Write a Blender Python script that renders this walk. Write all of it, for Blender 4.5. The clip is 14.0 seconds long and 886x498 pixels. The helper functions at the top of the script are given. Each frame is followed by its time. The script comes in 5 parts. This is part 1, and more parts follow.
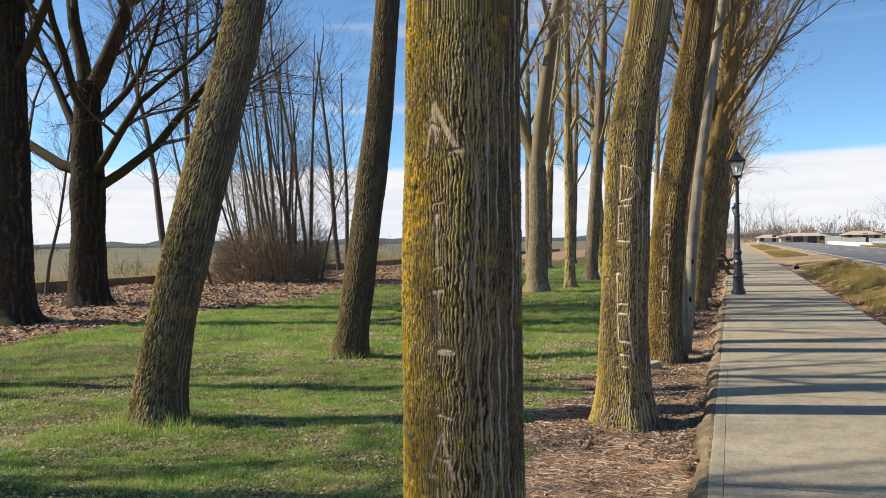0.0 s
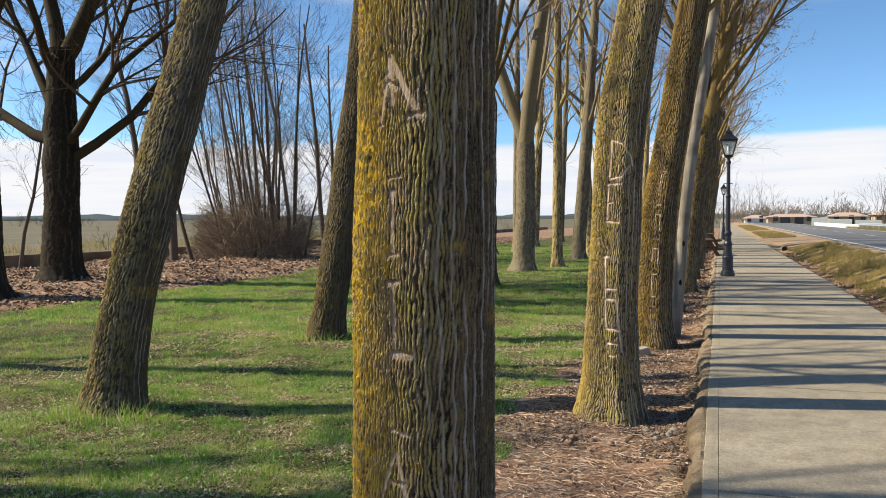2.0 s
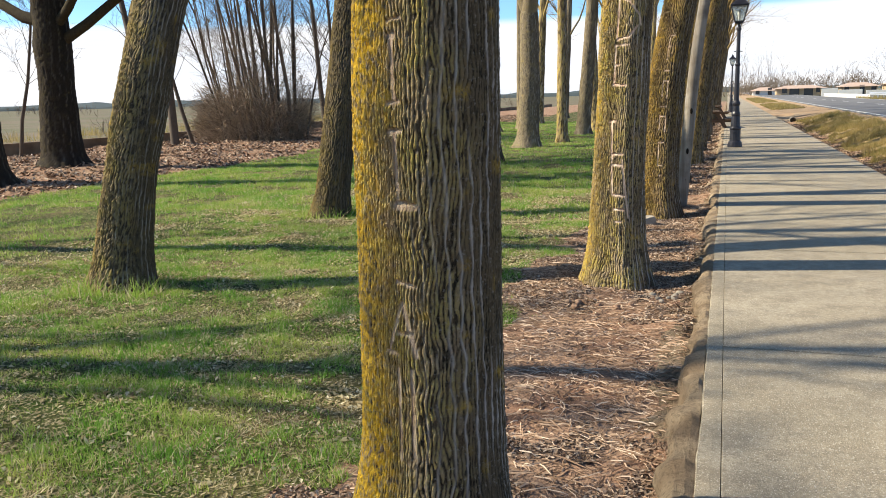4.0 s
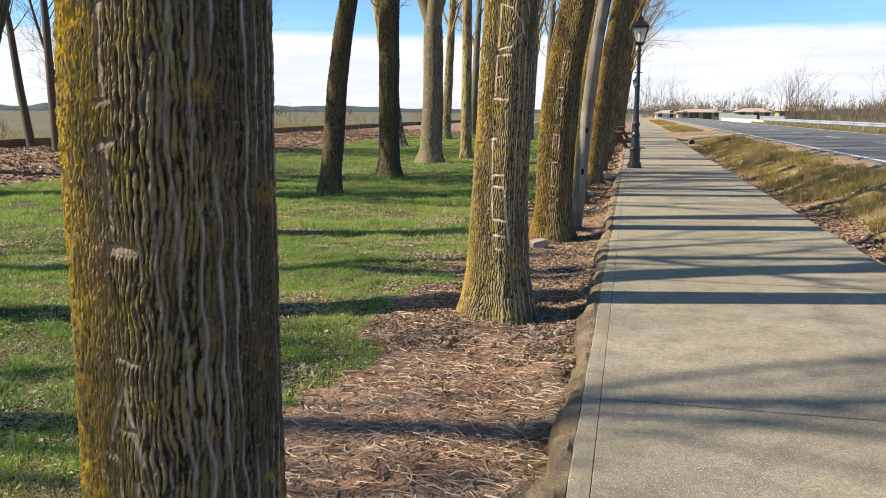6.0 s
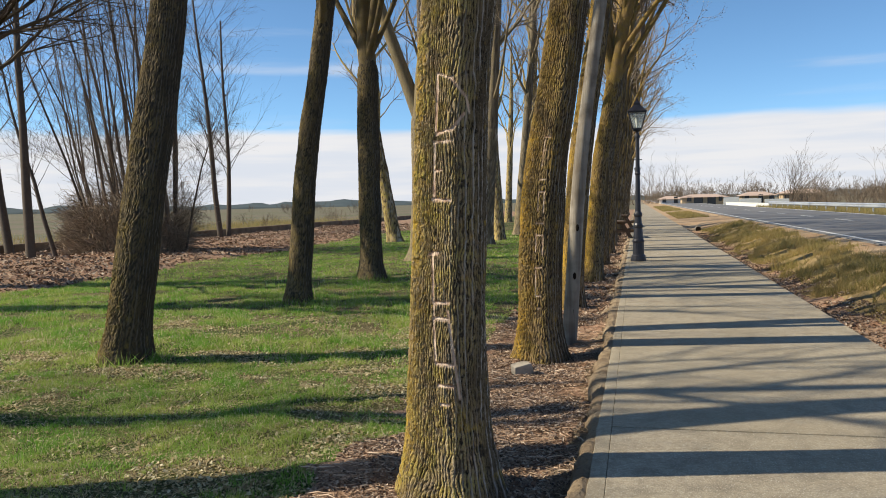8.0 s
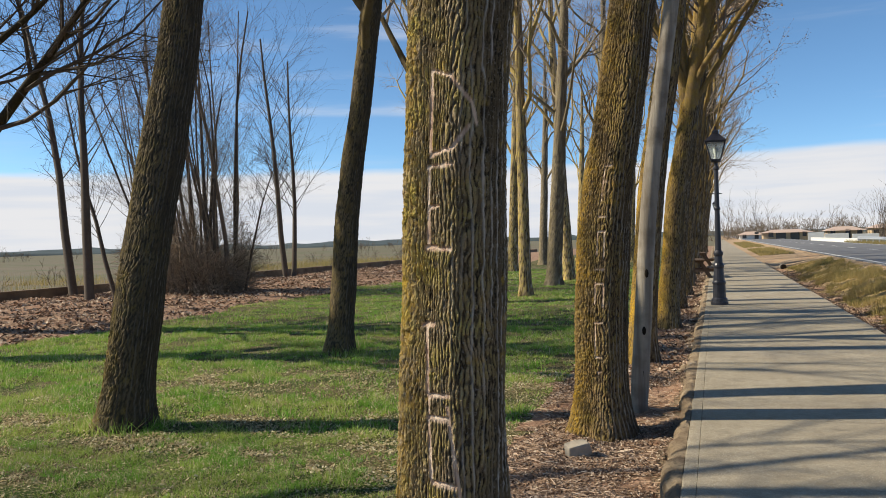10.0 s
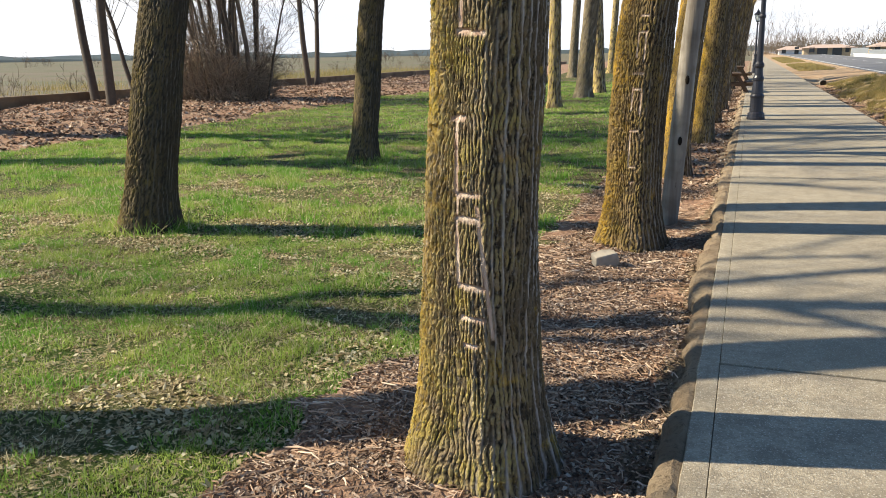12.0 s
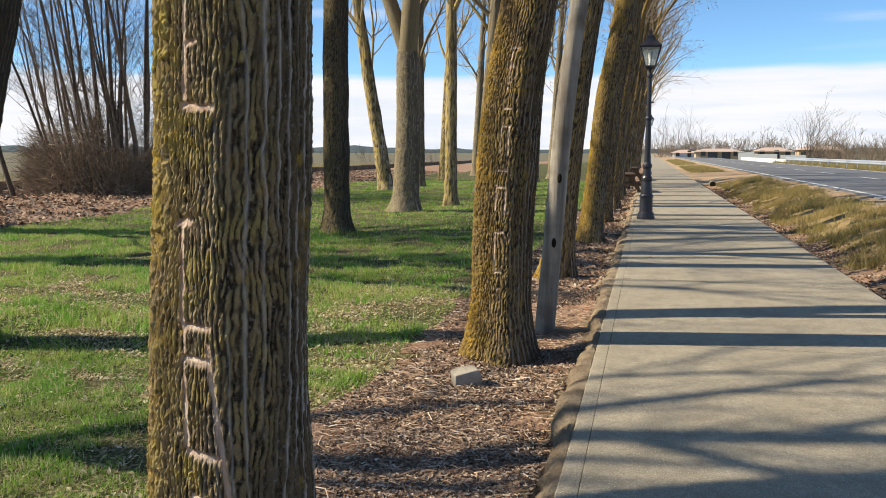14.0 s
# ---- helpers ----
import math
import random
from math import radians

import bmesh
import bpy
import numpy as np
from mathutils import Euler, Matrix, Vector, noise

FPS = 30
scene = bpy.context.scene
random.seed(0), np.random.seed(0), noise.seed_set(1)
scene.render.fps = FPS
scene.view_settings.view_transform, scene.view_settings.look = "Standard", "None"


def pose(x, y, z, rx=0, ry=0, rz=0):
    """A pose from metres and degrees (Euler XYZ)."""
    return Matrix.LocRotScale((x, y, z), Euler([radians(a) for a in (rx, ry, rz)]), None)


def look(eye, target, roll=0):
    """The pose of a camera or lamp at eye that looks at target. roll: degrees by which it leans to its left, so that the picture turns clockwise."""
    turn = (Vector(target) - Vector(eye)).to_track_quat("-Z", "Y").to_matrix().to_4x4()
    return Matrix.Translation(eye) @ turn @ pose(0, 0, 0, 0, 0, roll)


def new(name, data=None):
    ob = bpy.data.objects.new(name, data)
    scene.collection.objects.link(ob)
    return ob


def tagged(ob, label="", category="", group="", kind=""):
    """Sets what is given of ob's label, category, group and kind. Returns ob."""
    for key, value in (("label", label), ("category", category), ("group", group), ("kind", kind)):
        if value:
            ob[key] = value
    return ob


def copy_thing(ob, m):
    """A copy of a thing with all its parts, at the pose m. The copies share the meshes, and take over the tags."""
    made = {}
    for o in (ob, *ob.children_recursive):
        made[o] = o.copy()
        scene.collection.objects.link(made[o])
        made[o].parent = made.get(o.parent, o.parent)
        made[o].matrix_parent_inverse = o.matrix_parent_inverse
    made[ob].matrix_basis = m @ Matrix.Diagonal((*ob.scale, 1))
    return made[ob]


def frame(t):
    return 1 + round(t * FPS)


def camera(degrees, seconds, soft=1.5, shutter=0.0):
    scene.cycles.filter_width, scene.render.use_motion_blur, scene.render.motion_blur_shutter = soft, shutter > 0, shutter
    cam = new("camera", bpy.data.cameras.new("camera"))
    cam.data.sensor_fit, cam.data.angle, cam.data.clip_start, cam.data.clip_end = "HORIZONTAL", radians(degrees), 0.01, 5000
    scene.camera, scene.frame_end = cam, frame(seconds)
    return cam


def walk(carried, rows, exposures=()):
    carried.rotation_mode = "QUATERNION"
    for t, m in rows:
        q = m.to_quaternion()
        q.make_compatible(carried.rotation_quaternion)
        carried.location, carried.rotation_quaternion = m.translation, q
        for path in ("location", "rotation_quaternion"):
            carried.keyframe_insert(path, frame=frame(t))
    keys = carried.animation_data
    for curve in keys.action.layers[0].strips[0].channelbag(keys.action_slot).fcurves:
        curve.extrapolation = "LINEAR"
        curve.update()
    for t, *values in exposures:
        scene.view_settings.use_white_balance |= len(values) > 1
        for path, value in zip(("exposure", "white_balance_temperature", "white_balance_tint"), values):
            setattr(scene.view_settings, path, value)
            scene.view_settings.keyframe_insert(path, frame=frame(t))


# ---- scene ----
cam = camera(56.4, 14.0, soft=0.95)
PATH = [
    (0, (0.068, -0.013, 1.446), (-0.594, 1.874, 1.429), -0.9),
    (0.5, (-0.006, 0.257, 1.457), (-0.62, 2.16, 1.477), 0.1),
    (1, (-0.028, 0.4, 1.504), (-0.658, 2.296, 1.612), -0.7),
    (1.5, (-0.002, 0.441, 1.493), (-0.635, 2.338, 1.517), -0.5),
    (2, (-0.004, 0.467, 1.464), (-0.639, 2.362, 1.39), -0.2),
    (2.5, (-0.012, 0.479, 1.432), (-0.661, 2.36, 1.233), -0.4),
    (3, (-0.019, 0.474, 1.401), (-0.678, 2.338, 1.096), -0.7),
    (3.2, (-0.023, 0.473, 1.392), (-0.69, 2.327, 1.046), -0.7),
    (5.3, (-0.019, 0.798, 1.346), (-0.583, 2.684, 0.992), -3.6),
    (5.5, (0.041, 0.872, 1.371), (-0.445, 2.792, 1.09), -1.2),
    (6, (0.092, 1.261, 1.341), (-0.342, 3.186, 1.013), 0.3),
    (6.5, (0.054, 1.687, 1.35), (-0.264, 3.619, 0.942), -0.5),
    (7, (0.132, 2.07, 1.336), (-0.275, 4.001, 1.014), 0.1),
    (7.5, (0.159, 2.571, 1.347), (-0.25, 4.502, 1.024), 1.7),
    (8, (0.166, 2.912, 1.413), (-0.292, 4.856, 1.303), -1.3),
    (8.5, (0.188, 3.315, 1.45), (-0.427, 5.218, 1.437), -1.5),
    (8.7, (0.17, 3.49, 1.445), (-0.375, 5.415, 1.442), -1.0),
    (10.8, (0.125, 4.397, 1.453), (-0.578, 6.268, 1.383), -1.2),
    (11, (0.115, 4.421, 1.433), (-0.584, 6.287, 1.257), -0.7),
    (11.5, (0.073, 4.404, 1.392), (-0.615, 6.247, 1.035), -0.2),
    (12, (0.047, 4.413, 1.363), (-0.626, 6.239, 0.905), -0.9),
    (12.5, (0.024, 4.437, 1.342), (-0.627, 6.262, 0.847), -1.5),
    (13, (0.084, 4.504, 1.358), (-0.627, 6.353, 1.081), -2.7),
    (13.5, (0.238, 4.855, 1.38), (-0.209, 6.801, 1.26), -1.8),
    (13.6, (0.237, 4.915, 1.366), (-0.216, 6.856, 1.203), -0.8),
    (14, (0.234, 5.236, 1.327), (-0.245, 7.163, 1.094), 0.1),
]
EXPOSURES = [(0.0, 0.55), (2.2, 0.57), (3.0, 0.72), (5.5, 0.88), (6.0, 0.68), (6.5, 0.68), (7.5, 0.6), (8.0, 0.40), (8.5, 0.35), (11.0, 0.34), (11.5, 0.64), (12.5, 0.88), (13.0, 0.8), (14.0, 0.62)]
SKY_STRENGTH, SKY_TINT, CLOUD, SUN_STRENGTH = 0.115, (0.86, 1.09, 1.13), 5.6, 5.0
walk(cam, [(t, look(eye, target, roll)) for t, eye, target, roll in PATH], EXPOSURES)

# ---- light ----
SUN_EL, SUN_FROM = 36.0, (-0.9755, -0.2198)   # elevation; horizontal direction towards the sun
world = bpy.data.worlds.new("sky")
scene.world = world
world.use_nodes = True
wn, wl = world.node_tree.nodes, world.node_tree.links
wn.clear()
w_out, w_bg = wn.new("ShaderNodeOutputWorld"), wn.new("ShaderNodeBackground")
w_sky = wn.new("ShaderNodeTexSky")
w_sky.sky_type, w_sky.sun_disc = 'NISHITA', False
w_sky.sun_elevation = radians(SUN_EL)
w_sky.sun_rotation = math.atan2(SUN_FROM[0], SUN_FROM[1])
w_sky.air_density, w_sky.dust_density, w_sky.ozone_density = 0.55, 0.25, 2.0
w_bg.inputs["Strength"].default_value = SKY_STRENGTH
w_tc, w_sep = wn.new("ShaderNodeTexCoord"), wn.new("ShaderNodeSeparateXYZ")
wl.new(w_tc.outputs["Generated"], w_sep.inputs[0])


def w_math(op, a, b=0.0, c=None):
    n = wn.new("ShaderNodeMath")
    n.operation, n.use_clamp = op, False
    for i, v in enumerate((a, b) if c is None else (a, b, c)):
        if isinstance(v, (int, float)):
            n.inputs[i].default_value = v
        else:
            wl.new(v, n.inputs[i])
    return n.outputs[0]


def w_noise(scale, stretch, detail=6.0):
    m, n = wn.new("ShaderNodeMapping"), wn.new("ShaderNodeTexNoise")
    m.inputs["Scale"].default_value = stretch
    n.inputs["Scale"].default_value, n.inputs["Detail"].default_value = scale, detail
    wl.new(w_tc.outputs["Generated"], m.inputs[0])
    wl.new(m.outputs[0], n.inputs["Vector"])
    return n.outputs["Fac"]


def w_range(v, lo, hi, to_lo=0.0, to_hi=1.0):
    n = wn.new("ShaderNodeMapRange")
    n.interpolation_type = 'SMOOTHSTEP'
    wl.new(v, n.inputs[0])
    for i, x in enumerate((lo, hi, to_lo, to_hi)):
        n.inputs[i + 1].default_value = x
    return n.outputs[0]


# a white bank of cloud low over the plain, ragged at its top, and thin wisps above
edge_z = w_math('MULTIPLY_ADD', w_noise(3.0, (1, 1, 9)), 0.035, w_sep.outputs[2])
bank = w_range(edge_z, 0.112, 0.099)
thin = w_range(w_noise(2.2, (1, 1, 12), 8), 0.50, 0.80, 0.0, 0.75)
thin = w_math('MULTIPLY', thin, w_range(w_sep.outputs[2], 0.05, 0.16))
thin = w_math('MULTIPLY', thin, w_range(w_sep.outputs[2], 0.55, 0.30))
cover = w_math('MAXIMUM', bank, thin)
w_tint = wn.new("ShaderNodeMix")
w_tint.data_type, w_tint.blend_type = 'RGBA', 'MULTIPLY'
w_tint.inputs["Factor"].default_value = 1.0
wl.new(w_sky.outputs[0], w_tint.inputs["A"])
w_tint.inputs["B"].default_value = (*SKY_TINT, 1)
w_mix = wn.new("ShaderNodeMix")
w_mix.data_type = 'RGBA'
w_cloud = wn.new("ShaderNodeMix")
w_cloud.data_type = 'RGBA'
wl.new(w_range(w_noise(5.0, (1, 1, 14)), 0.35, 0.65), w_cloud.inputs["Factor"])
w_cloud.inputs["A"].default_value = (CLOUD * 0.86, CLOUD * 0.91, CLOUD, 1)
w_cloud.inputs["B"].default_value = (CLOUD, CLOUD, CLOUD * 1.02, 1)
wl.new(cover, w_mix.inputs["Factor"])
wl.new(w_tint.outputs["Result"], w_mix.inputs["A"])
wl.new(w_cloud.outputs["Result"], w_mix.inputs["B"])
wl.new(w_mix.outputs["Result"], w_bg.inputs["Color"])
wl.new(w_bg.outputs[0], w_out.inputs[0])

sun = new("sun", bpy.data.lights.new("sun", 'SUN'))
sun.data.energy, sun.data.angle, sun.data.color = SUN_STRENGTH, radians(0.53), (1.0, 0.89, 0.69)
_h = math.cos(radians(SUN_EL))
_n = math.hypot(*SUN_FROM)
SUN_DIR = Vector((SUN_FROM[0] / _n * _h, SUN_FROM[1] / _n * _h, math.sin(radians(SUN_EL))))
sun.matrix_world = look(SUN_DIR * 60, (0, 0, 0))


# ---- materials ----
class Nodes:
    """A node material under construction."""

    def __init__(self, name, rough=0.8, spec=0.3):
        self.m = bpy.data.materials.new(name)
        self.m.use_nodes = True
        self.t = self.m.node_tree
        self.b = self.t.nodes["Principled BSDF"]
        self.b.inputs["Roughness"].default_value = rough
        self.b.inputs["Specular IOR Level"].default_value = spec
        self.geo = self.t.nodes.new("ShaderNodeNewGeometry")
        self.tc = self.t.nodes.new("ShaderNodeTexCoord")

    def put(self, v, socket):
        if isinstance(v, (int, float)):
            socket.default_value = v
        elif isinstance(v, tuple):
            socket.default_value = (*v, 1) if len(v) == 3 and socket.type == 'RGBA' else v
        else:
            self.t.links.new(v, socket)

    def noise(self, scale, detail=4.0, stretch=(1, 1, 1), rough=0.55, coords="pos"):
        m, n = self.t.nodes.new("ShaderNodeMapping"), self.t.nodes.new("ShaderNodeTexNoise")
        self.t.links.new(self.geo.outputs["Position"] if coords == "pos" else self.tc.outputs["Object"], m.inputs[0])
        m.inputs["Scale"].default_value = stretch
        n.inputs["Scale"].default_value, n.inputs["Detail"].default_value, n.inputs["Roughness"].default_value = scale, detail, rough
        self.t.links.new(m.outputs[0], n.inputs["Vector"])
        return n.outputs["Fac"]

    def voronoi(self, scale, stretch=(1, 1, 1), feature='F1', out="Distance"):
        m, n = self.t.nodes.new("ShaderNodeMapping"), self.t.nodes.new("ShaderNodeTexVoronoi")
        n.feature = feature
        self.t.links.new(self.geo.outputs["Position"], m.inputs[0])
        m.inputs["Scale"].default_value = stretch
        n.inputs["Scale"].default_value = scale
        self.t.links.new(m.outputs[0], n.inputs["Vector"])
        return n.outputs[out]

    def ramp(self, v, lo, hi, a=0.0, b=1.0):
        n = self.t.nodes.new("ShaderNodeMapRange")
        self.put(v, n.inputs[0])
        for i, x in enumerate((lo, hi, a, b)):
            n.inputs[i + 1].default_value = x
        return n.outputs[0]

    def math(self, op, a, b=0.0):
        n = self.t.nodes.new("ShaderNodeMath")
        n.operation = op
        self.put(a, n.inputs[0]), self.put(b, n.inputs[1])
        return n.outputs[0]

    def mix(self, f, a, b, blend='MIX'):
        n = self.t.nodes.new("ShaderNodeMix")
        n.data_type, n.blend_type = 'RGBA', blend
        self.put(f, n.inputs["Factor"]), self.put(a, n.inputs["A"]), self.put(b, n.inputs["B"])
        return n.outputs["Result"]

    def attr(self, name):
        n = self.t.nodes.new("ShaderNodeAttribute")
        n.attribute_name = name
        return n.outputs["Fac"]

    def island(self):
        return self.geo.outputs["Random Per Island"]

    def random(self):
        return self.t.nodes.new("ShaderNodeObjectInfo").outputs["Random"]

    def colours(self, v, stops):
        n = self.t.nodes.new("ShaderNodeValToRGB")
        e = n.color_ramp.elements
        while len(e) < len(stops):
            e.new(0.5)
        for el, (p, c) in zip(e, stops):
            el.position, el.color = p, (*c, 1)
        self.put(v, n.inputs[0])
        return n.outputs["Color"]

    def done(self, colour, bump=None, strength=0.4, distance=0.01, rough=None):
        self.put(colour, self.b.inputs["Base Color"])
        if rough is not None:
            self.put(rough, self.b.inputs["Roughness"])
        if bump is not None:
            n = self.t.nodes.new("ShaderNodeBump")
            n.inputs["Strength"].default_value, n.inputs["Distance"].default_value = strength, distance
            self.put(bump, n.inputs["Height"])
            self.t.links.new(n.outputs[0], self.b.inputs["Normal"])
        return self.m

    def leafy(self, colour):
        """Thin leaf: part of the light shines through."""
        self.done(colour)
        tr, mx, out = self.t.nodes.new("ShaderNodeBsdfTranslucent"), self.t.nodes.new("ShaderNodeMixShader"), self.t.nodes["Material Output"]
        self.put(colour, tr.inputs[0])
        mx.inputs[0].default_value = 0.4
        self.t.links.new(self.b.outputs[0], mx.inputs[1])
        self.t.links.new(tr.outputs[0], mx.inputs[2])
        self.t.links.new(mx.outputs[0], out.inputs[0])
        return self.m


def bark_material(name, plate, furrow_shade, line, lichen, moss):
    k = Nodes(name, 0.92, 0.12)
    # brown furrow bark with crevice shade painted in, and dimmed plates off the sun
    col = k.mix(k.ramp(k.attr("ridge"), 0.22, 0.62), furrow_shade, k.mix(k.attr("lit_coat"), tuple(0.22 * c + 0.008 for c in plate), plate))
    col = k.mix(k.math("MULTIPLY", k.ramp(k.noise(9, 5), 0.38, 0.62, 0, 0.85), k.math("MULTIPLY", k.ramp(k.attr("ridge"), 0.25, 0.55), k.attr("lit_coat"))), col, moss)
    col = k.mix(k.ramp(k.noise(120, 5, (1, 1, 0.55), 0.65), 0.48, 0.64, 0, 0.6), col, tuple(c * 0.4 for c in plate))
    col = k.mix(k.ramp(k.noise(22, 6, (1, 1, 0.14), 0.7), 0.44, 0.66, 0, 0.6), col, tuple(c * 0.42 for c in plate))
    col = k.mix(k.ramp(k.noise(90, 4), 0.58, 0.72, 0, 0.3), col, line)
    col = k.mix(k.attr("line"), col, line)
    spots = k.ramp(k.noise(55, 5, (1, 1, 0.7), 0.7), 0.40, 0.56)
    col = k.mix(k.math('MULTIPLY', k.attr("lichen"), spots), col, k.mix(k.ramp(k.noise(26, 3), 0.35, 0.65), lichen, tuple(c * 0.7 for c in lichen)))
    fresh = k.mix(k.ramp(k.noise(45, 4, (1, 1, 0.15)), 0.35, 0.65), (0.84, 0.68, 0.53), (0.50, 0.33, 0.24))
    col = k.mix(k.attr("cut"), col, fresh)
    return k.done(col, k.noise(85, 9, (1, 1, 0.45), 0.78), 1.0, 0.014)


M = {}
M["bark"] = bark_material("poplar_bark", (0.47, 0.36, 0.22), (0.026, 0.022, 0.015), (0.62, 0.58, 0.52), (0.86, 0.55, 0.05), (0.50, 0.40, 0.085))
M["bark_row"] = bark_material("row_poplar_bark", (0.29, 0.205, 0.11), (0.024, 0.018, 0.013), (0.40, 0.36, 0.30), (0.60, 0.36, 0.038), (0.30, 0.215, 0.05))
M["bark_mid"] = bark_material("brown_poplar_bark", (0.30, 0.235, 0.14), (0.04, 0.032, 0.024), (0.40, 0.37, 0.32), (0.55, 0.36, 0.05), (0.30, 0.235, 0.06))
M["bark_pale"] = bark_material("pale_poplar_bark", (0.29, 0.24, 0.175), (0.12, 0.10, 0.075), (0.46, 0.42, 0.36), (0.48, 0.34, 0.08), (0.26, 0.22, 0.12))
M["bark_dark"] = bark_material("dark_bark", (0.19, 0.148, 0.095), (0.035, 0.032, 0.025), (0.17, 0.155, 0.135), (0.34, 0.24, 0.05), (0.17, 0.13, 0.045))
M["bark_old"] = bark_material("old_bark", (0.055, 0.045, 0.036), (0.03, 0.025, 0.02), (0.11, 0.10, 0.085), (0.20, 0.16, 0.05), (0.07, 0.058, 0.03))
k = Nodes("dead_brushwood", 0.85, 0.15)
M["brush"] = k.done(k.mix(k.island(), (0.12, 0.095, 0.07), (0.48, 0.39, 0.29)))
k = Nodes("twig_bark", 0.8, 0.2)
M["twig"] = k.done(k.mix(k.noise(9, 3), (0.13, 0.10, 0.075), (0.24, 0.19, 0.14)))
k = Nodes("pale_twig", 0.8, 0.2)
M["twig_pale"] = k.done(k.mix(k.noise(9, 3), (0.27, 0.21, 0.15), (0.40, 0.33, 0.25)))
k = Nodes("dark_twig", 0.8, 0.2)
M["twig_dark"] = k.done(k.mix(k.noise(9, 3), (0.07, 0.055, 0.045), (0.13, 0.105, 0.08)))
k = Nodes("bud", 0.7)
M["bud"] = k.done(k.mix(k.island(), (0.30, 0.19, 0.13), (0.46, 0.34, 0.22)))

k = Nodes("turf_soil", 0.95, 0.1)
patch = k.ramp(k.noise(0.9, 4), 0.42, 0.62)
col = k.mix(patch, (0.04, 0.068, 0.012), (0.13, 0.105, 0.05))
col = k.mix(k.ramp(k.noise(28, 4), 0.45, 0.7, 0, 0.8), col, (0.028, 0.04, 0.01))
col = k.mix(k.ramp(k.noise(45, 2), 0.52, 0.64), col, (0.34, 0.285, 0.17))
M["turf"] = k.done(col, k.noise(45, 4), 0.9, 0.03)
k = Nodes("grass_blade", 0.65, 0.25)
c = k.mix(k.ramp(k.noise(1.7, 5), 0.42, 0.60), (0.145, 0.335, 0.036), (0.37, 0.44, 0.10))
c = k.mix(k.ramp(k.island(), 0.0, 1.0), c, k.mix(0.5, c, (0.34, 0.52, 0.10)))
c = k.mix(k.ramp(k.island(), 0.84, 0.86), c, (0.66, 0.57, 0.36))
M["grass"] = k.leafy(c)
k = Nodes("dead_thatch", 0.8, 0.15)
M["thatch"] = k.leafy(k.colours(k.island(), [(0, (0.30, 0.22, 0.12)), (0.4, (0.52, 0.43, 0.25)), (0.8, (0.70, 0.61, 0.38)), (1, (0.84, 0.77, 0.58))]))
k = Nodes("dry_grass", 0.8, 0.15)
c = k.mix(k.ramp(k.noise(0.8, 3), 0.4, 0.65), (0.19, 0.185, 0.042), (0.38, 0.29, 0.11))
M["grass_dry"] = k.leafy(k.mix(k.island(), c, (0.44, 0.34, 0.16)))
k = Nodes("litter_soil", 0.95, 0.1)
c = k.mix(k.ramp(k.noise(3.0, 5), 0.35, 0.65), (0.30, 0.175, 0.115), (0.40, 0.275, 0.19))
c = k.mix(k.ramp(k.noise(30, 5), 0.5, 0.7, 0, 0.8), c, (0.14, 0.085, 0.06))
M["soil"] = k.done(c, k.noise(40, 5), 0.9, 0.03)
k = Nodes("dead_leaf", 0.8, 0.2)
M["leaf"] = k.done(k.colours(k.island(), [(0, (0.07, 0.046, 0.034)), (0.35, (0.22, 0.15, 0.105)), (0.75, (0.40, 0.295, 0.21)), (1, (0.56, 0.46, 0.36))]))
k = Nodes("straw", 0.75, 0.2)
M["straw"] = k.done(k.colours(k.island(), [(0, (0.15, 0.09, 0.055)), (0.4, (0.36, 0.235, 0.15)), (0.8, (0.55, 0.39, 0.27)), (1, (0.72, 0.58, 0.44))]))
k = Nodes("field", 0.95, 0.1)
c = k.mix(k.ramp(k.noise(0.012, 3, (1, 4, 1)), 0.42, 0.58), (0.175, 0.145, 0.105), (0.125, 0.135, 0.08))
c = k.mix(k.ramp(k.noise(0.25, 5), 0.4, 0.65, 0, 0.6), c, (0.21, 0.18, 0.13))
M["field"] = k.done(c, k.noise(3, 5), 0.8, 0.1)
k = Nodes("red_earth", 0.95, 0.1)
c = k.mix(k.ramp(k.noise(0.9, 5), 0.35, 0.65), (0.40, 0.255, 0.15), (0.48, 0.36, 0.23))
M["earth"] = k.done(k.mix(k.ramp(k.noise(25, 4), 0.5, 0.7, 0, 0.6), c, (0.25, 0.17, 0.11)), k.noise(20, 5), 0.8, 0.04)
k = Nodes("bank_soil", 0.95, 0.1)
c = k.mix(k.ramp(k.noise(1.2, 5), 0.4, 0.62), (0.27, 0.195, 0.095), (0.40, 0.285, 0.15))
M["bank"] = k.done(k.mix(k.ramp(k.noise(30, 4), 0.45, 0.7, 0, 0.7), c, (0.22, 0.18, 0.07)), k.noise(30, 5), 0.9, 0.05)

k = Nodes("concrete", 0.85, 0.25)
c = k.mix(k.ramp(k.noise(1.3, 5), 0.35, 0.65), (0.355, 0.30, 0.22), (0.46, 0.40, 0.305))
c = k.mix(k.ramp(k.noise(26, 7, (1, 1, 1), 0.75), 0.46, 0.60, 0, 0.55), c, (0.185, 0.16, 0.122))
c = k.mix(k.ramp(k.noise(75, 4), 0.52, 0.66, 0, 0.6), c, (0.19, 0.152, 0.108))
c = k.mix(k.ramp(k.noise(4.5, 7, (1, 1, 1), 0.7), 0.47, 0.62, 0, 0.75), c, (0.22, 0.187, 0.142))
c = k.mix(k.ramp(k.noise(0.35, 6), 0.5, 0.7, 0, 0.6), c, (0.29, 0.245, 0.17))
c = k.mix(k.ramp(k.noise(120, 2), 0.59, 0.65, 0, 0.9), c, (0.62, 0.57, 0.47))
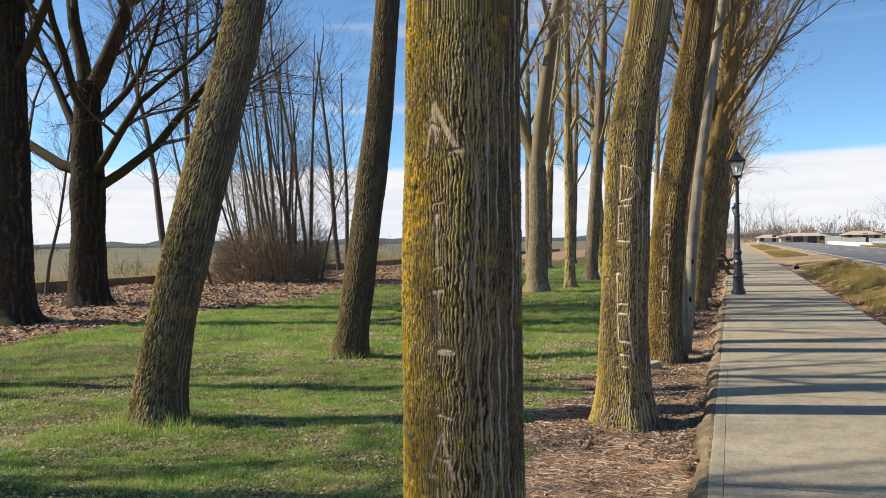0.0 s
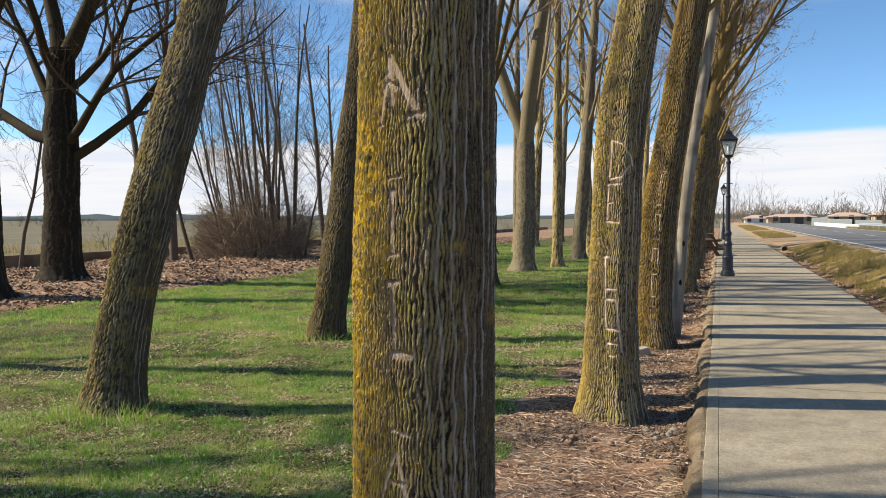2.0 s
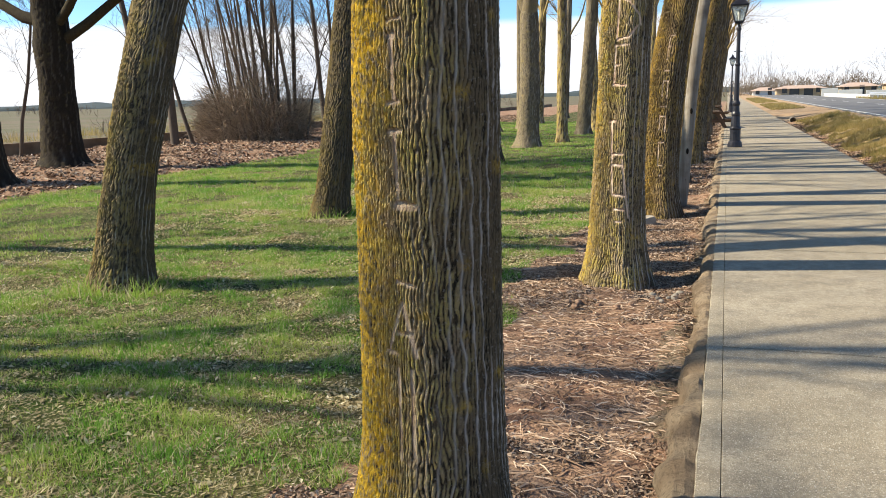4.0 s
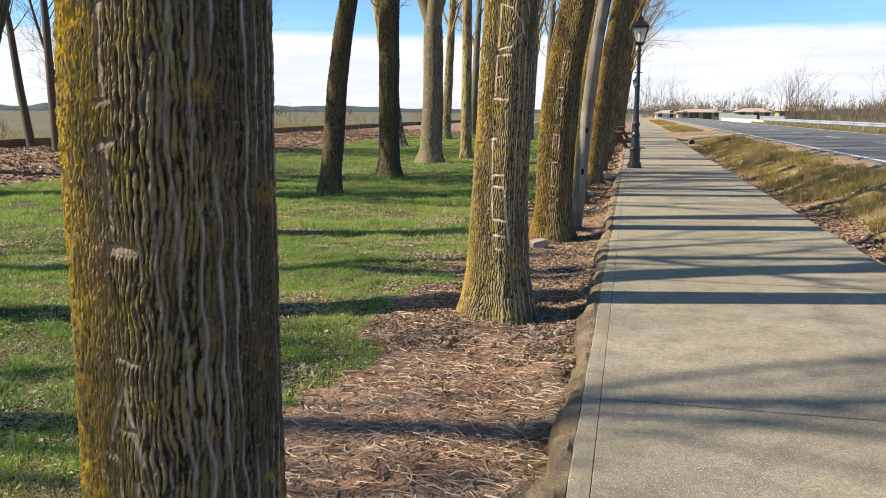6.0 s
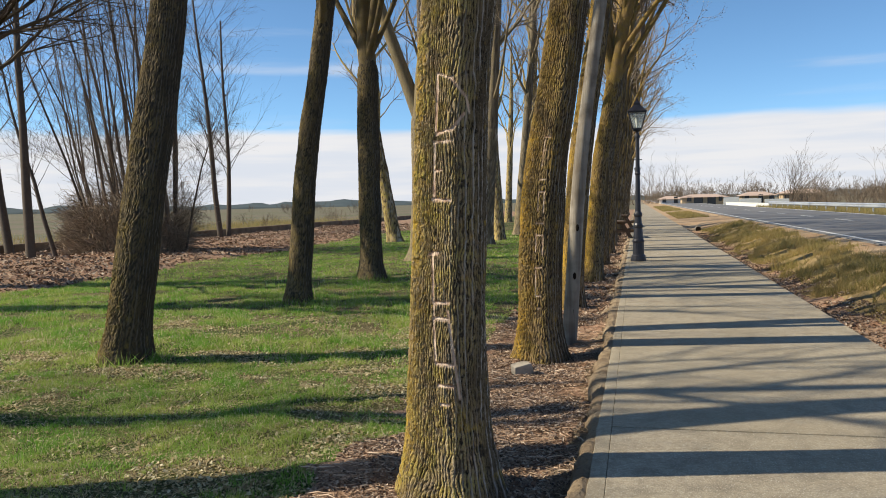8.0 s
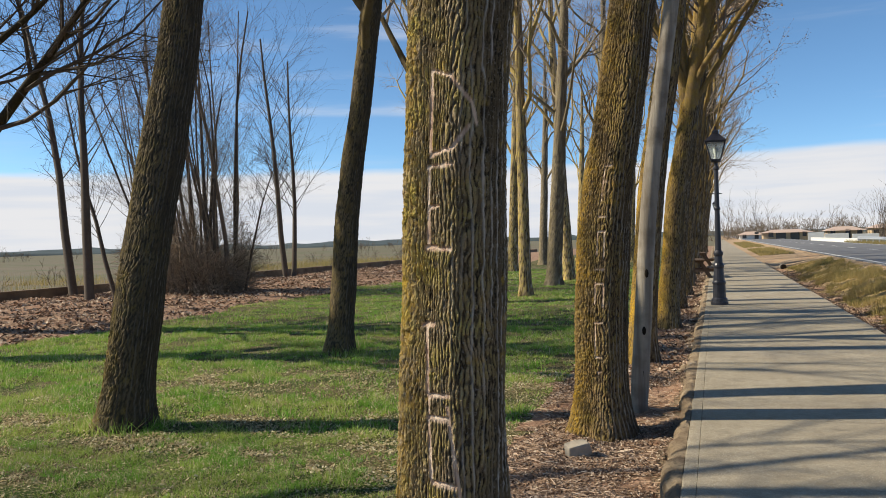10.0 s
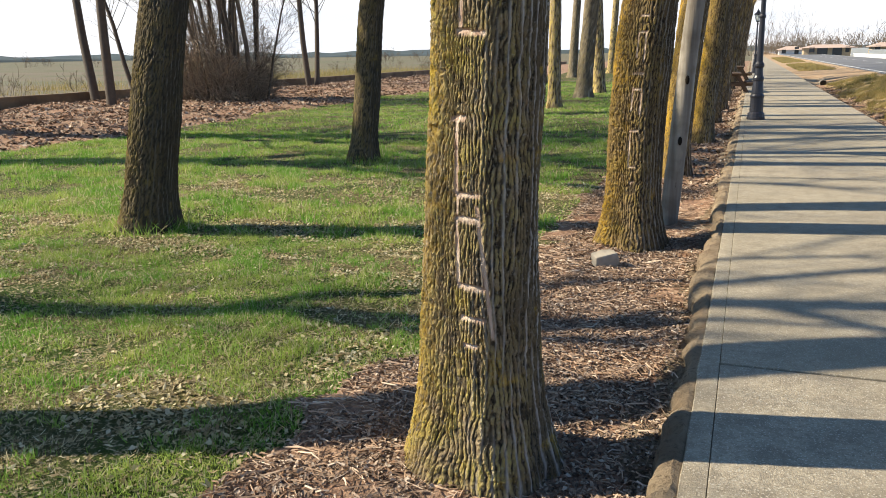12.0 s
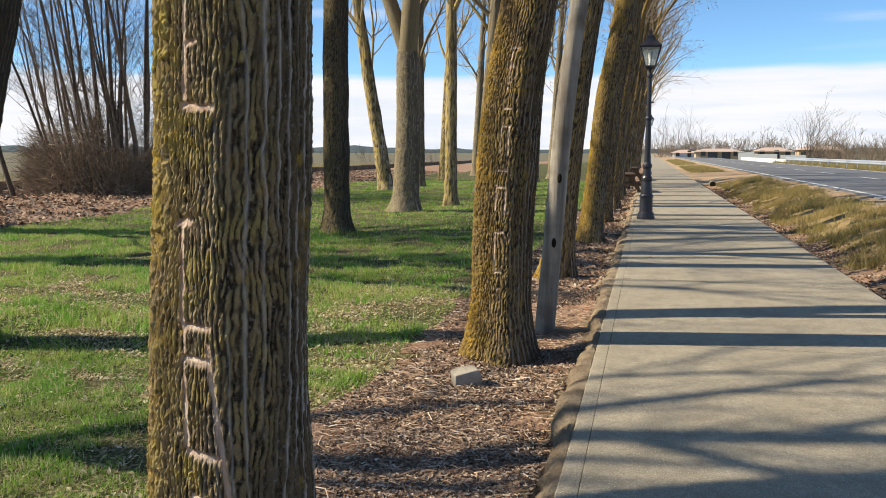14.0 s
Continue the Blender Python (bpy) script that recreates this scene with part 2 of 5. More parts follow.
c = k.mix(k.ramp(k.random(), 0, 1, 0, 0.3), c, (0.32, 0.275, 0.19))
M["concrete"] = k.done(c, k.noise(110, 6, (1, 1, 1), 0.7), 0.8, 0.007)
k = Nodes("kerb_concrete", 0.9, 0.2)
c = k.mix(k.ramp(k.noise(4, 5), 0.35, 0.65), (0.26, 0.23, 0.185), (0.36, 0.32, 0.26))
c = k.mix(k.ramp(k.noise(70, 3), 0.55, 0.7, 0, 0.7), c, (0.20, 0.18, 0.15))
M["kerb"] = k.done(c, k.noise(60, 5), 0.8, 0.01)
k = Nodes("earth_shoulder", 0.95, 0.1)
c = k.mix(k.ramp(k.noise(5, 5), 0.35, 0.65), (0.26, 0.19, 0.125), (0.42, 0.33, 0.225))
c = k.mix(k.ramp(k.noise(45, 5, (1, 1, 1), 0.7), 0.5, 0.66, 0, 0.7), c, (0.14, 0.105, 0.07))
M["haunch"] = k.done(c, k.noise(70, 8, (1, 1, 1), 0.75), 1.0, 0.03)
k = Nodes("asphalt", 0.8, 0.3)
c = k.mix(k.ramp(k.noise(0.4, 4), 0.35, 0.65), (0.15, 0.145, 0.145), (0.21, 0.205, 0.20))
M["asphalt"] = k.done(c, k.noise(120, 3), 0.5, 0.004)
k = Nodes("road_paint", 0.7)
M["paint"] = k.done(k.mix(k.ramp(k.noise(6, 5), 0.4, 0.7), (0.75, 0.75, 0.72), (0.45, 0.44, 0.42)))
k = Nodes("black_iron", 0.4, 0.5)
M["iron"] = k.done(k.mix(k.noise(12, 3), (0.012, 0.013, 0.02), (0.03, 0.03, 0.04)), k.noise(40, 3), 0.15, 0.003)
k = Nodes("lantern_glass", 0.15, 0.5)
k.b.inputs["Transmission Weight"].default_value = 0.85
M["glass"] = k.done((0.8, 0.85, 0.85))
k = Nodes("grey_wood", 0.85, 0.2)
c = k.mix(k.ramp(k.noise(14, 5, (1, 1, 0.06)), 0.35, 0.65), (0.19, 0.165, 0.135), (0.37, 0.335, 0.28))
c = k.mix(k.ramp(k.noise(5, 5), 0.45, 0.68, 0, 0.75), c, (0.13, 0.105, 0.08))
M["grey_wood"] = k.done(c, k.noise(30, 5, (1, 1, 0.05)), 0.5, 0.01)
k = Nodes("dark_hole", 0.95, 0.0)
M["hole"] = k.done(k.mix(k.noise(20), (0.012, 0.01, 0.008), (0.03, 0.025, 0.02)))
k = Nodes("brown_planks", 0.7, 0.2)
M["planks"] = k.done(k.mix(k.noise(10, 4, (0.2, 1, 1)), (0.09, 0.06, 0.04), (0.16, 0.11, 0.075)))
k = Nodes("field_stone", 0.85, 0.25)
M["stone"] = k.done(k.mix(k.ramp(k.noise(9, 5), 0.35, 0.65), (0.27, 0.235, 0.185), (0.38, 0.335, 0.27)), k.noise(50, 4), 0.5, 0.006)
k = Nodes("low_wall_brown", 0.9, 0.15)
c = k.mix(k.ramp(k.noise(1.5, 5), 0.35, 0.65), (0.14, 0.10, 0.07), (0.24, 0.18, 0.12))
M["wall"] = k.done(c, k.noise(12, 5), 0.8, 0.03)
k = Nodes("galvanised_steel", 0.4, 0.5)
k.b.inputs["Metallic"].default_value = 0.6
M["steel"] = k.done(k.mix(k.noise(3, 4), (0.55, 0.57, 0.6), (0.7, 0.72, 0.74)))
k = Nodes("white_render", 0.85, 0.2)
M["white"] = k.done(k.mix(k.noise(0.8, 4), (0.78, 0.77, 0.73), (0.66, 0.64, 0.6)))
k = Nodes("ochre_render", 0.85, 0.2)
M["ochre"] = k.done(k.mix(k.noise(0.8, 4), (0.50, 0.38, 0.24), (0.42, 0.31, 0.20)))
k = Nodes("roof_tile", 0.85, 0.2)
M["tile"] = k.done(k.mix(k.noise(1.5, 4), (0.56, 0.43, 0.35), (0.44, 0.32, 0.26)), k.noise(3, 3, (8, 1, 1)), 0.5, 0.05)
k = Nodes("dark_window", 0.2, 0.5)
M["pane"] = k.done(k.mix(k.noise(1), (0.03, 0.035, 0.04), (0.05, 0.055, 0.06)))
k = Nodes("far_scrub", 0.9, 0.1)
M["scrub"] = k.done(k.mix(k.noise(0.6, 4), (0.13, 0.098, 0.072), (0.21, 0.165, 0.12)))
k = Nodes("far_wood", 0.95, 0.1)
M["far"] = k.done(k.mix(k.noise(0.02, 4), (0.055, 0.075, 0.085), (0.10, 0.12, 0.12)))


# ---- mesh helpers ----
def mesh_np(name, verts, faces, material, attrs=None, smooth=False):
    """A mesh from an array of places and one array of faces (all of three or all of four corners)."""
    verts, faces = np.asarray(verts, np.float32), np.asarray(faces, np.int32)
    me = bpy.data.meshes.new(name)
    n, c = faces.shape
    me.vertices.add(len(verts)), me.loops.add(n * c), me.polygons.add(n)
    me.vertices.foreach_set("co", verts.ravel())
    me.loops.foreach_set("vertex_index", faces.ravel())
    me.polygons.foreach_set("loop_start", np.arange(0, n * c, c, dtype=np.int32))
    me.polygons.foreach_set("use_smooth", np.full(n, smooth))
    me.materials.append(material)
    me.update(calc_edges=True)
    for key, values in (attrs or {}).items():
        me.attributes.new(key, 'FLOAT', 'POINT').data.foreach_set("value", np.asarray(values, np.float32).ravel())
    return me


def part(name, bm, material, parent=None, label="", at=None, smooth=False):
    """A bmesh as ONE mesh object, under a thing or a part."""
    me = bpy.data.meshes.new(name)
    bm.to_mesh(me)
    bm.free()
    if smooth:
        me.polygons.foreach_set("use_smooth", np.full(len(me.polygons), True))
    me.materials.append(material)
    return hang(name, me, parent, label, at)


def hang(name, me, parent=None, label="", at=None):
    ob = new(name, me)
    ob.parent = parent
    if at is not None:
        ob.matrix_basis = at
    return tagged(ob, label)


def empty(name, at, label, category, group="", kind=""):
    ob = new(name)
    ob.matrix_basis = at
    ob.empty_display_size = 0.2
    return tagged(ob, label, category, group, kind)


def box(bm, size, at=(0, 0, 0), turn=(0, 0, 0), bevel=0.0):
    got = bmesh.ops.create_cube(bm, size=1.0, matrix=pose(*at, *turn) @ Matrix.Diagonal((*size, 1)))
    if bevel:
        es = list({e for v in got["verts"] for e in v.link_edges})
        bmesh.ops.bevel(bm, geom=es, offset=bevel, segments=2, affect='EDGES', profile=0.6)
    return bm


def lathe(bm, profile, sides=24, at=(0, 0, 0)):
    """A turned shape from (radius, height) pairs."""
    rings = []
    for r, z in profile:
        rings.append([bm.verts.new((at[0] + r * math.cos(2 * math.pi * i / sides), at[1] + r * math.sin(2 * math.pi * i / sides), at[2] + z)) for i in range(sides)])
    for a, b in zip(rings, rings[1:]):
        for i in range(sides):
            j = (i + 1) % sides
            bm.faces.new((a[i], a[j], b[j], b[i]))
    bm.faces.new(list(reversed(rings[0]))), bm.faces.new(rings[-1])
    return bm


def lattice(seed, nx, ny):
    return np.random.RandomState(seed).rand(ny, nx)


def vnoise(u, v, nu, seed, nv=64):
    """Smooth noise, 0 to 1, that repeats every nu in u."""
    g = lattice(seed, nu, nv)
    iu, iv = np.floor(u).astype(int), np.floor(v).astype(int)
    fu, fv = u - iu, v - iv
    fu, fv = fu * fu * (3 - 2 * fu), fv * fv * (3 - 2 * fv)
    a, b = iu % nu, (iu + 1) % nu
    c, d = iv % nv, (iv + 1) % nv
    return (g[c, a] * (1 - fu) + g[c, b] * fu) * (1 - fv) + (g[d, a] * (1 - fu) + g[d, b] * fu) * fv


def ground_noise(x, y, scale, seed):
    return vnoise(np.asarray(x) / scale, np.asarray(y) / scale, 256, seed, 256) - 0.5


def tubes(lines, sides):
    """Verts and quads of many tapered tubes. Each line: array of places, array of radii."""
    vs, fs, base = [], [], 0
    ang = np.arange(sides) * 2 * np.pi / sides
    ca, sa = np.cos(ang), np.sin(ang)
    for p, r in lines:
        n = len(p)
        d = np.gradient(p, axis=0)
        d /= np.linalg.norm(d, axis=1, keepdims=True) + 1e-9
        ref = np.array([0.0, 0.0, 1.0]) if abs(d[0, 2]) < 0.9 else np.array([1.0, 0.0, 0.0])
        a = np.cross(d, ref)
        a /= np.linalg.norm(a, axis=1, keepdims=True) + 1e-9
        b = np.cross(d, a)
        vs.append((p[:, None] + r[:, None, None] * (ca[None, :, None] * a[:, None] + sa[None, :, None] * b[:, None])).reshape(-1, 3))
        i = np.arange(n - 1)[:, None] * sides + np.arange(sides)[None]
        j = np.arange(n - 1)[:, None] * sides + (np.arange(sides)[None] + 1) % sides
        fs.append(np.stack([i, j, j + sides, i + sides], -1).reshape(-1, 4) + base)
        base += n * sides
    return np.concatenate(vs), np.concatenate(fs)


# ---- trees ----
def spine_at(spine, z):
    s = np.array(spine, float)
    zz = np.linspace(s[0, 2], s[-1, 2], 400)
    out = []
    for c in (0, 1, 3):
        v = np.interp(zz, s[:, 2], s[:, c])
        w = np.ones(21) / 21
        v = np.convolve(np.pad(v, 10, mode="reflect", reflect_type="odd"), w, mode="valid")
        out.append(np.interp(z, zz, v))
    return out


def trunk_mesh(spine, seed, around, step, fine_to, ridge=0.029, depth=0.015, flare=0.34, facet=0.0, strokes=(), scar=1.0, lichen=(0.5, -1.6, 0.9), material=None):
    """A bark-covered trunk round a spine of (x, y, z, radius). strokes: cuts (angle, height, angle, height, width) in degrees and metres,
    the angle from the side that faces down the row. lichen: amount, its middle angle, its spread."""
    z0, z1 = spine[0][2], spine[-1][2]
    z = np.concatenate([np.arange(z0, min(fine_to, z1), step), np.arange(min(fine_to, z1), z1 + 0.01, max(0.25, step))])
    cx, cy, r = spine_at(spine, z)
    th = np.linspace(-np.pi, np.pi, around, endpoint=False)
    T, Z = np.meshgrid(th, z)
    R0 = r[:, None]
    U = (T + np.pi) / (2 * np.pi)
    round_m = 2 * np.pi * float(np.median(r[:max(4, len(r) // 2)]))
    cells = max(10, int(round(round_m / ridge)))
    slow = vnoise(U * 12, Z / 0.34, 12, seed)
    quick = vnoise(U * 30, Z / 0.08, 30, seed + 1)
    pa = U * cells + 2.2 * slow + 1.3 * quick + 0.5 * vnoise(U * 60, Z / 0.025, 60, seed + 18)
    pb = U * max(6, int(cells * 0.42)) + 0.5 + 1.5 * vnoise(U * 10, Z / 0.26, 10, seed + 20) + 0.5 * vnoise(U * 30, Z / 0.06, 30, seed + 21)
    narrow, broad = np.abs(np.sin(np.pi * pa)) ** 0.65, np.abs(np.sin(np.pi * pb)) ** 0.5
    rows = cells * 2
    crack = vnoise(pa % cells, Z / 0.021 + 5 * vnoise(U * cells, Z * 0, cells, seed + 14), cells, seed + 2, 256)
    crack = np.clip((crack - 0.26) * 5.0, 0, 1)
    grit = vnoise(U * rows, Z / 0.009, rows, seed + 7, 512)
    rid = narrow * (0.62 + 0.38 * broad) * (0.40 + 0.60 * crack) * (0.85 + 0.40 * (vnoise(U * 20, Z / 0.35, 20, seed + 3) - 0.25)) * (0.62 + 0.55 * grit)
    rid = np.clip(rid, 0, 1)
    many = max(8, int(round(round_m / 0.036)))
    lp = U * many + vnoise(U * 9, Z / 0.5, 9, seed + 11) * 1.3 + vnoise(U * 25, Z / 0.07, 25, seed + 12) * 0.45
    line = np.exp(-((lp - np.round(lp)) / (0.055 + 0.07 * vnoise(U * many, Z / 0.06, many, seed + 16))) ** 2)
    line = line * np.clip(vnoise(U * many, Z / 0.30, many, seed + 13) * 3.4 - 0.75, 0, 1) * (0.55 + 0.45 * vnoise(U * 60, Z / 0.02, 60, seed + 17))
    line = line * np.clip(0.30 + 1.1 * np.sin(T - 0.15), 0.06, 1)
    # ochre coat facing the sun; low values paint shade on the far side
    lit_coat = np.clip(0.36 + 1.25 * np.cos(T + 0.68) + 0.7 * (vnoise(U * 11, Z / 0.22, 11, seed + 30) - 0.5), 0.05, 1)
    lump = vnoise(U * 5, Z / 0.5, 5, seed + 4) - 0.5
    up = np.clip((Z - z0) / 0.55, 0, 1)
    fl = flare * (1 - up) ** 2.2 * (0.75 + 0.5 * np.abs(np.cos(2.5 * T + seed)))
    cut, deep = np.zeros_like(T), np.zeros_like(T)
    for a0, h0, a1, h1, w in strokes:
        w = w * 1.3
        a0, a1 = radians(a0), radians(a1)
        px, pz = (T - a0) * R0, Z - h0
        qx, qz = (a1 - a0) * R0, h1 - h0
        f = np.clip((px * qx + pz * qz) / (qx * qx + qz * qz + 1e-9), 0, 1)
        dist = np.hypot(px - f * qx, pz - f * qz) + 0.004 * (vnoise(U * 60, Z / 0.02, 60, seed + 9) - 0.5)
        inside = np.clip((w - dist) / (0.40 * w), 0, 1)
        cut = np.maximum(cut, inside)
        bar = abs(h1 - h0) < 0.04
        deep = np.maximum(deep, inside * ((0.006 + 0.010 * np.clip((pz - f * qz) / w, 0, 1)) if bar else 0.003))
    crumb = vnoise(U * cells * 5, Z / 0.006, cells * 5, seed + 8, 512) - 0.5
    df = np.abs(T + 0.36)
    flat = sum(np.where(df < w, np.cos(w) / np.cos(np.minimum(df, w)), 1.0) - 1.0 for w in (0.42, 0.56, 0.70)) / 3
    R = R0 * (1 + 0.10 * lump + fl + facet * flat) + 0.5 * depth * crumb * (0.3 + rid) * (1 - cut) + depth * (0.5 + 0.5 * lit_coat) * (rid - 0.5) * (1 - 0.85 * cut) - deep + 0.0025 * line
    X = cx[:, None] + R * np.sin(T)
    Y = cy[:, None] - R * np.cos(T)
    ly = np.exp(-((T - lichen[1]) / lichen[2]) ** 2) * lichen[0]
    ly = np.clip(ly * (0.35 + 1.5 * vnoise(U * 9, Z / 0.35, 9, seed + 5) ** 1.5) * (1.15 - 0.16 * np.clip(Z, 0, 5)) + 2.2 * np.clip(vnoise(U * 22, Z / 0.07, 22, seed + 6) - 0.80, 0, 0.25), 0, 1)
    n, m = len(z), around
    V = np.stack([X, Y, Z], -1).reshape(-1, 3)
    i = np.arange(n - 1)[:, None] * m + np.arange(m)[None]
    j = np.arange(n - 1)[:, None] * m + (np.arange(m)[None] + 1) % m
    F = np.stack([i, j, j + m, i + m], -1).reshape(-1, 4)
    return mesh_np("trunk", V, F, material, {"ridge": rid, "lichen": ly * (1 - cut), "cut": cut * scar, "line": line * (1 - cut), "lit_coat": lit_coat}, smooth=around < 150)


def grow(rng, p, d, length, r, level, out, bend=0.25, rise=0.25, kids=(6, 5, 4), spread=0.7, thin=0.0025, kid_len=(0.35, 0.6), kid_r=0.45):
    """A branch and its offshoots as tapered lines, appended to out by level."""
    n = 7 if level == 0 else 5 if level == 1 else 4
    pts, q, v = [np.array(p, float)], np.array(p, float), np.array(d, float)
    for _ in range(n - 1):
        v = v + rng.normal(0, bend, 3) * 0.5 + np.array([0, 0, rise * 0.3])
        v /= np.linalg.norm(v)
        q = q + v * length / (n - 1)
        pts.append(q)
    pts = np.array(pts)
    out.setdefault(level, []).append((pts, np.linspace(r, max(thin, r * 0.3), n)))
    if level >= len(kids):
        return
    for _ in range(kids[level]):
        f = rng.uniform(0.25, 1.0)
        i = min(int(f * (n - 1)), n - 2)
        w = f * (n - 1) - i
        at = pts[i] * (1 - w) + pts[i + 1] * w
        ax = pts[i + 1] - pts[i]
        ax /= np.linalg.norm(ax)
        side = rng.normal(0, 1, 3)
        side -= ax * side.dot(ax)
        side /= np.linalg.norm(side)
        nd = ax * math.cos(spread) + side * math.sin(spread)
        grow(rng, at, nd / np.linalg.norm(nd), length * rng.uniform(*kid_len), max(thin, r * kid_r * (1.1 - 0.6 * f)), level + 1, out, bend, rise, kids, spread, thin, (0.35, 0.6))


def limb(name, parent, rng, p, d, length, r, material, twig_material, buds=0, **kw):
    """One main limb with all its offshoots: the thick ones and, below it, the fine twigs."""
    out = {}
    grow(rng, p, d, length, r, 0, out, **kw)
    v, f = tubes(out[0], 8)
    ob = hang(name, mesh_np(name, v, f, material, {"ridge": np.full(len(v), 0.6), "lichen": np.full(len(v), 0.12), "cut": np.zeros(len(v)), "line": np.zeros(len(v)), "lit_coat": np.full(len(v), 0.85)}, smooth=True), parent)
    fine = [l for lev in out if lev >= 1 for l in out[lev]]
    if fine:
        v, f = tubes(out[1], 5)
        if 2 in out:
            v2, f2 = tubes([l for lev in out if lev >= 2 for l in out[lev]], 3)
            v, f = np.concatenate([v, v2]), np.concatenate([f, f2 + len(v)])
        tagged(hang("twig_spray", mesh_np("twig_spray", v, f, twig_material), ob), kind="stuff")
        if buds:
            tips = np.array([l[0][i] for l in fine for i in range(1, len(l[0]))])
            tips = tips[rng.permutation(len(tips))[:buds]]
            dd = rng.normal(0, 1, (len(tips), 3)) * 0.042
            ee = rng.normal(0, 1, (len(tips), 3)) * 0.02
            v = np.stack([tips, tips + dd, tips + dd * 0.5 + ee], 1).reshape(-1, 3)
            tagged(hang("bud_spray", mesh_np("bud_spray", v, np.arange(len(v)).reshape(-1, 3), M["bud"]), ob), kind="stuff")
    return ob


def poplar(spine, seed, label, group, around=96, step=0.03, fine_to=5.0, top=15.0, limbs=8, first=5.5, reach=4.5, forks=(), material="bark", twigs="twig", buds=0, kids=(6, 6, 5), extra=(), **kw):
    """A bare poplar: trunk, forked leaders and steep limbs with twigs."""
    rng = np.random.RandomState(seed)
    s = [list(p) for p in spine]
    (xa, ya, za, ra), (xb, yb, zb, rb) = s[-2], s[-1]
    lx, ly = np.clip((xb - xa) / (zb - za), -0.16, 0.16), np.clip((yb - ya) / (zb - za), -0.1, 0.1)
    if not forks:
        h = top - zb
        s.append([xb + lx * h * 0.45, yb + ly * h * 0.45, zb + h * 0.5, rb * 0.68])
        s.append([xb + lx * h * 0.6, yb + ly * h * 0.6, top, 0.03])
    fork = np.array(s[-1][:3]) - np.array(s[0][:3])
    if forks:
        s.append([xb, yb, zb + 0.15, rb * 0.86])
        s.append([xb, yb, zb + 0.35, rb * 0.4])
        s.append([xb, yb, zb + 0.45, 0.02])
        fine_to = zb + 0.5
    tree = empty("poplar_tree", pose(s[0][0], s[0][1], s[0][2]), label, "tree", group)
    off = np.array([s[0][0], s[0][1], s[0][2]])
    loc = [(p[0] - off[0], p[1] - off[1], p[2] - off[2], p[3]) for p in s]
    if "strokes" in kw:
        kw["strokes"] = [(a, h - off[2], b, g - off[2], w) for a, h, b, g, w in kw["strokes"]]
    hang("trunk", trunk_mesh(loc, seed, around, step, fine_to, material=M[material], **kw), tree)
    tw = M[twigs]
    for a, lean, length, r in forks:
        d = np.array([math.sin(lean) * math.sin(a), -math.sin(lean) * math.cos(a), math.cos(lean)])
        limb("leader", tree, rng, fork - d * 0.35, d, length, r, M[material], tw, buds, bend=0.10, rise=0.15, kids=(9, *kids[1:]), spread=0.55)
    for z, d, length, r in extra:
        cx, cy, _ = spine_at(loc, np.array([z - off[2]]))
        limb("limb", tree, rng, (cx[0], cy[0], z - off[2]), np.array(d) / np.linalg.norm(d), length, r, M[material], tw, buds, bend=0.16, rise=0.1, kids=(6, 4, 3))
    for i in range(limbs):
        z = first + (top * 0.85 - first) * (i + rng.uniform(0, 0.8)) / max(1, limbs)
        z = min(z, loc[-1][2] + off[2] - 0.2)
        cx, cy, r = spine_at(loc, np.array([z - off[2]]))
        a = i * 2.4 + rng.uniform(-0.5, 0.5)
        up = rng.uniform(0.5, 0.9)
        d = np.array([math.sin(a) * up, math.cos(a) * up, 1.0])
        limb("limb", tree, rng, (cx[0], cy[0], z - off[2]), d / np.linalg.norm(d), reach * rng.uniform(0.7, 1.15) * (1.15 - 0.5 * z / top), min(0.6 * r[0], 0.075), M[material], tw, buds, kids=kids)
    return tree


# ---- ground ----
def cross_z(x, y):
    """Height of the ground: field, lawn, bare strip, ditch, bank, road bed."""
    base = np.interp(x, [-60, -23, -22, -17, -12.5, -11, -1.6, -0.9, -0.36, -0.10, 2.35, 2.45, 2.9, 3.3, 4.3, 5.2, 5.9, 13.8, 15.5, 22, 40],
                     [-0.35, -0.3, -0.10, -0.02, -0.08, -0.13, -0.14, -0.14, -0.15, -0.12, -0.16, -0.12, -0.40, -0.36, -0.02, 0.15, 0.17, 0.17, -0.1, -0.35, -0.3])
    drive = np.clip((y - 47.2) / 1.0, 0, 1) * ((x > 2.35) & (x < 5.5))
    base = base * (1 - drive) + (-0.03 + 0.05 * (x - 2.35)) * drive
    near = (np.abs(x) < 40) & (y > -20) & (y < 140)
    bump = 0.05 * ground_noise(x, y, 1.3, 3) + 0.03 * ground_noise(x, y, 0.35, 4)
    litter = np.clip((-x - 11.5) / 1.5, 0, 1) * (x > -22.5)
    bump = bump * (1 + 2.2 * litter) + 0.02 * ground_noise(x, y, 0.12, 6)
    bank = (x > 2.6) & (x < 5.6)
    bump = np.where(bank, bump * 2.4 * (1 - 0.7 * drive), bump)
    edge = np.exp(-((x + 0.22) / 0.10) ** 2)
    bump = bump * (1 + 1.6 * edge) + 0.10 * edge * ground_noise(y, y * 0 + 7.3, 0.42, 18) + 0.05 * edge * ground_noise(x, y, 0.14, 29)
    base = np.where((x > -0.085) & (x < 2.35), -0.16, base)
    flat = ((x > -0.095) & (x < 2.42)) | ((x > 5.6) & (x < 14.2))
    return base + np.where(near & ~flat, bump, 0)


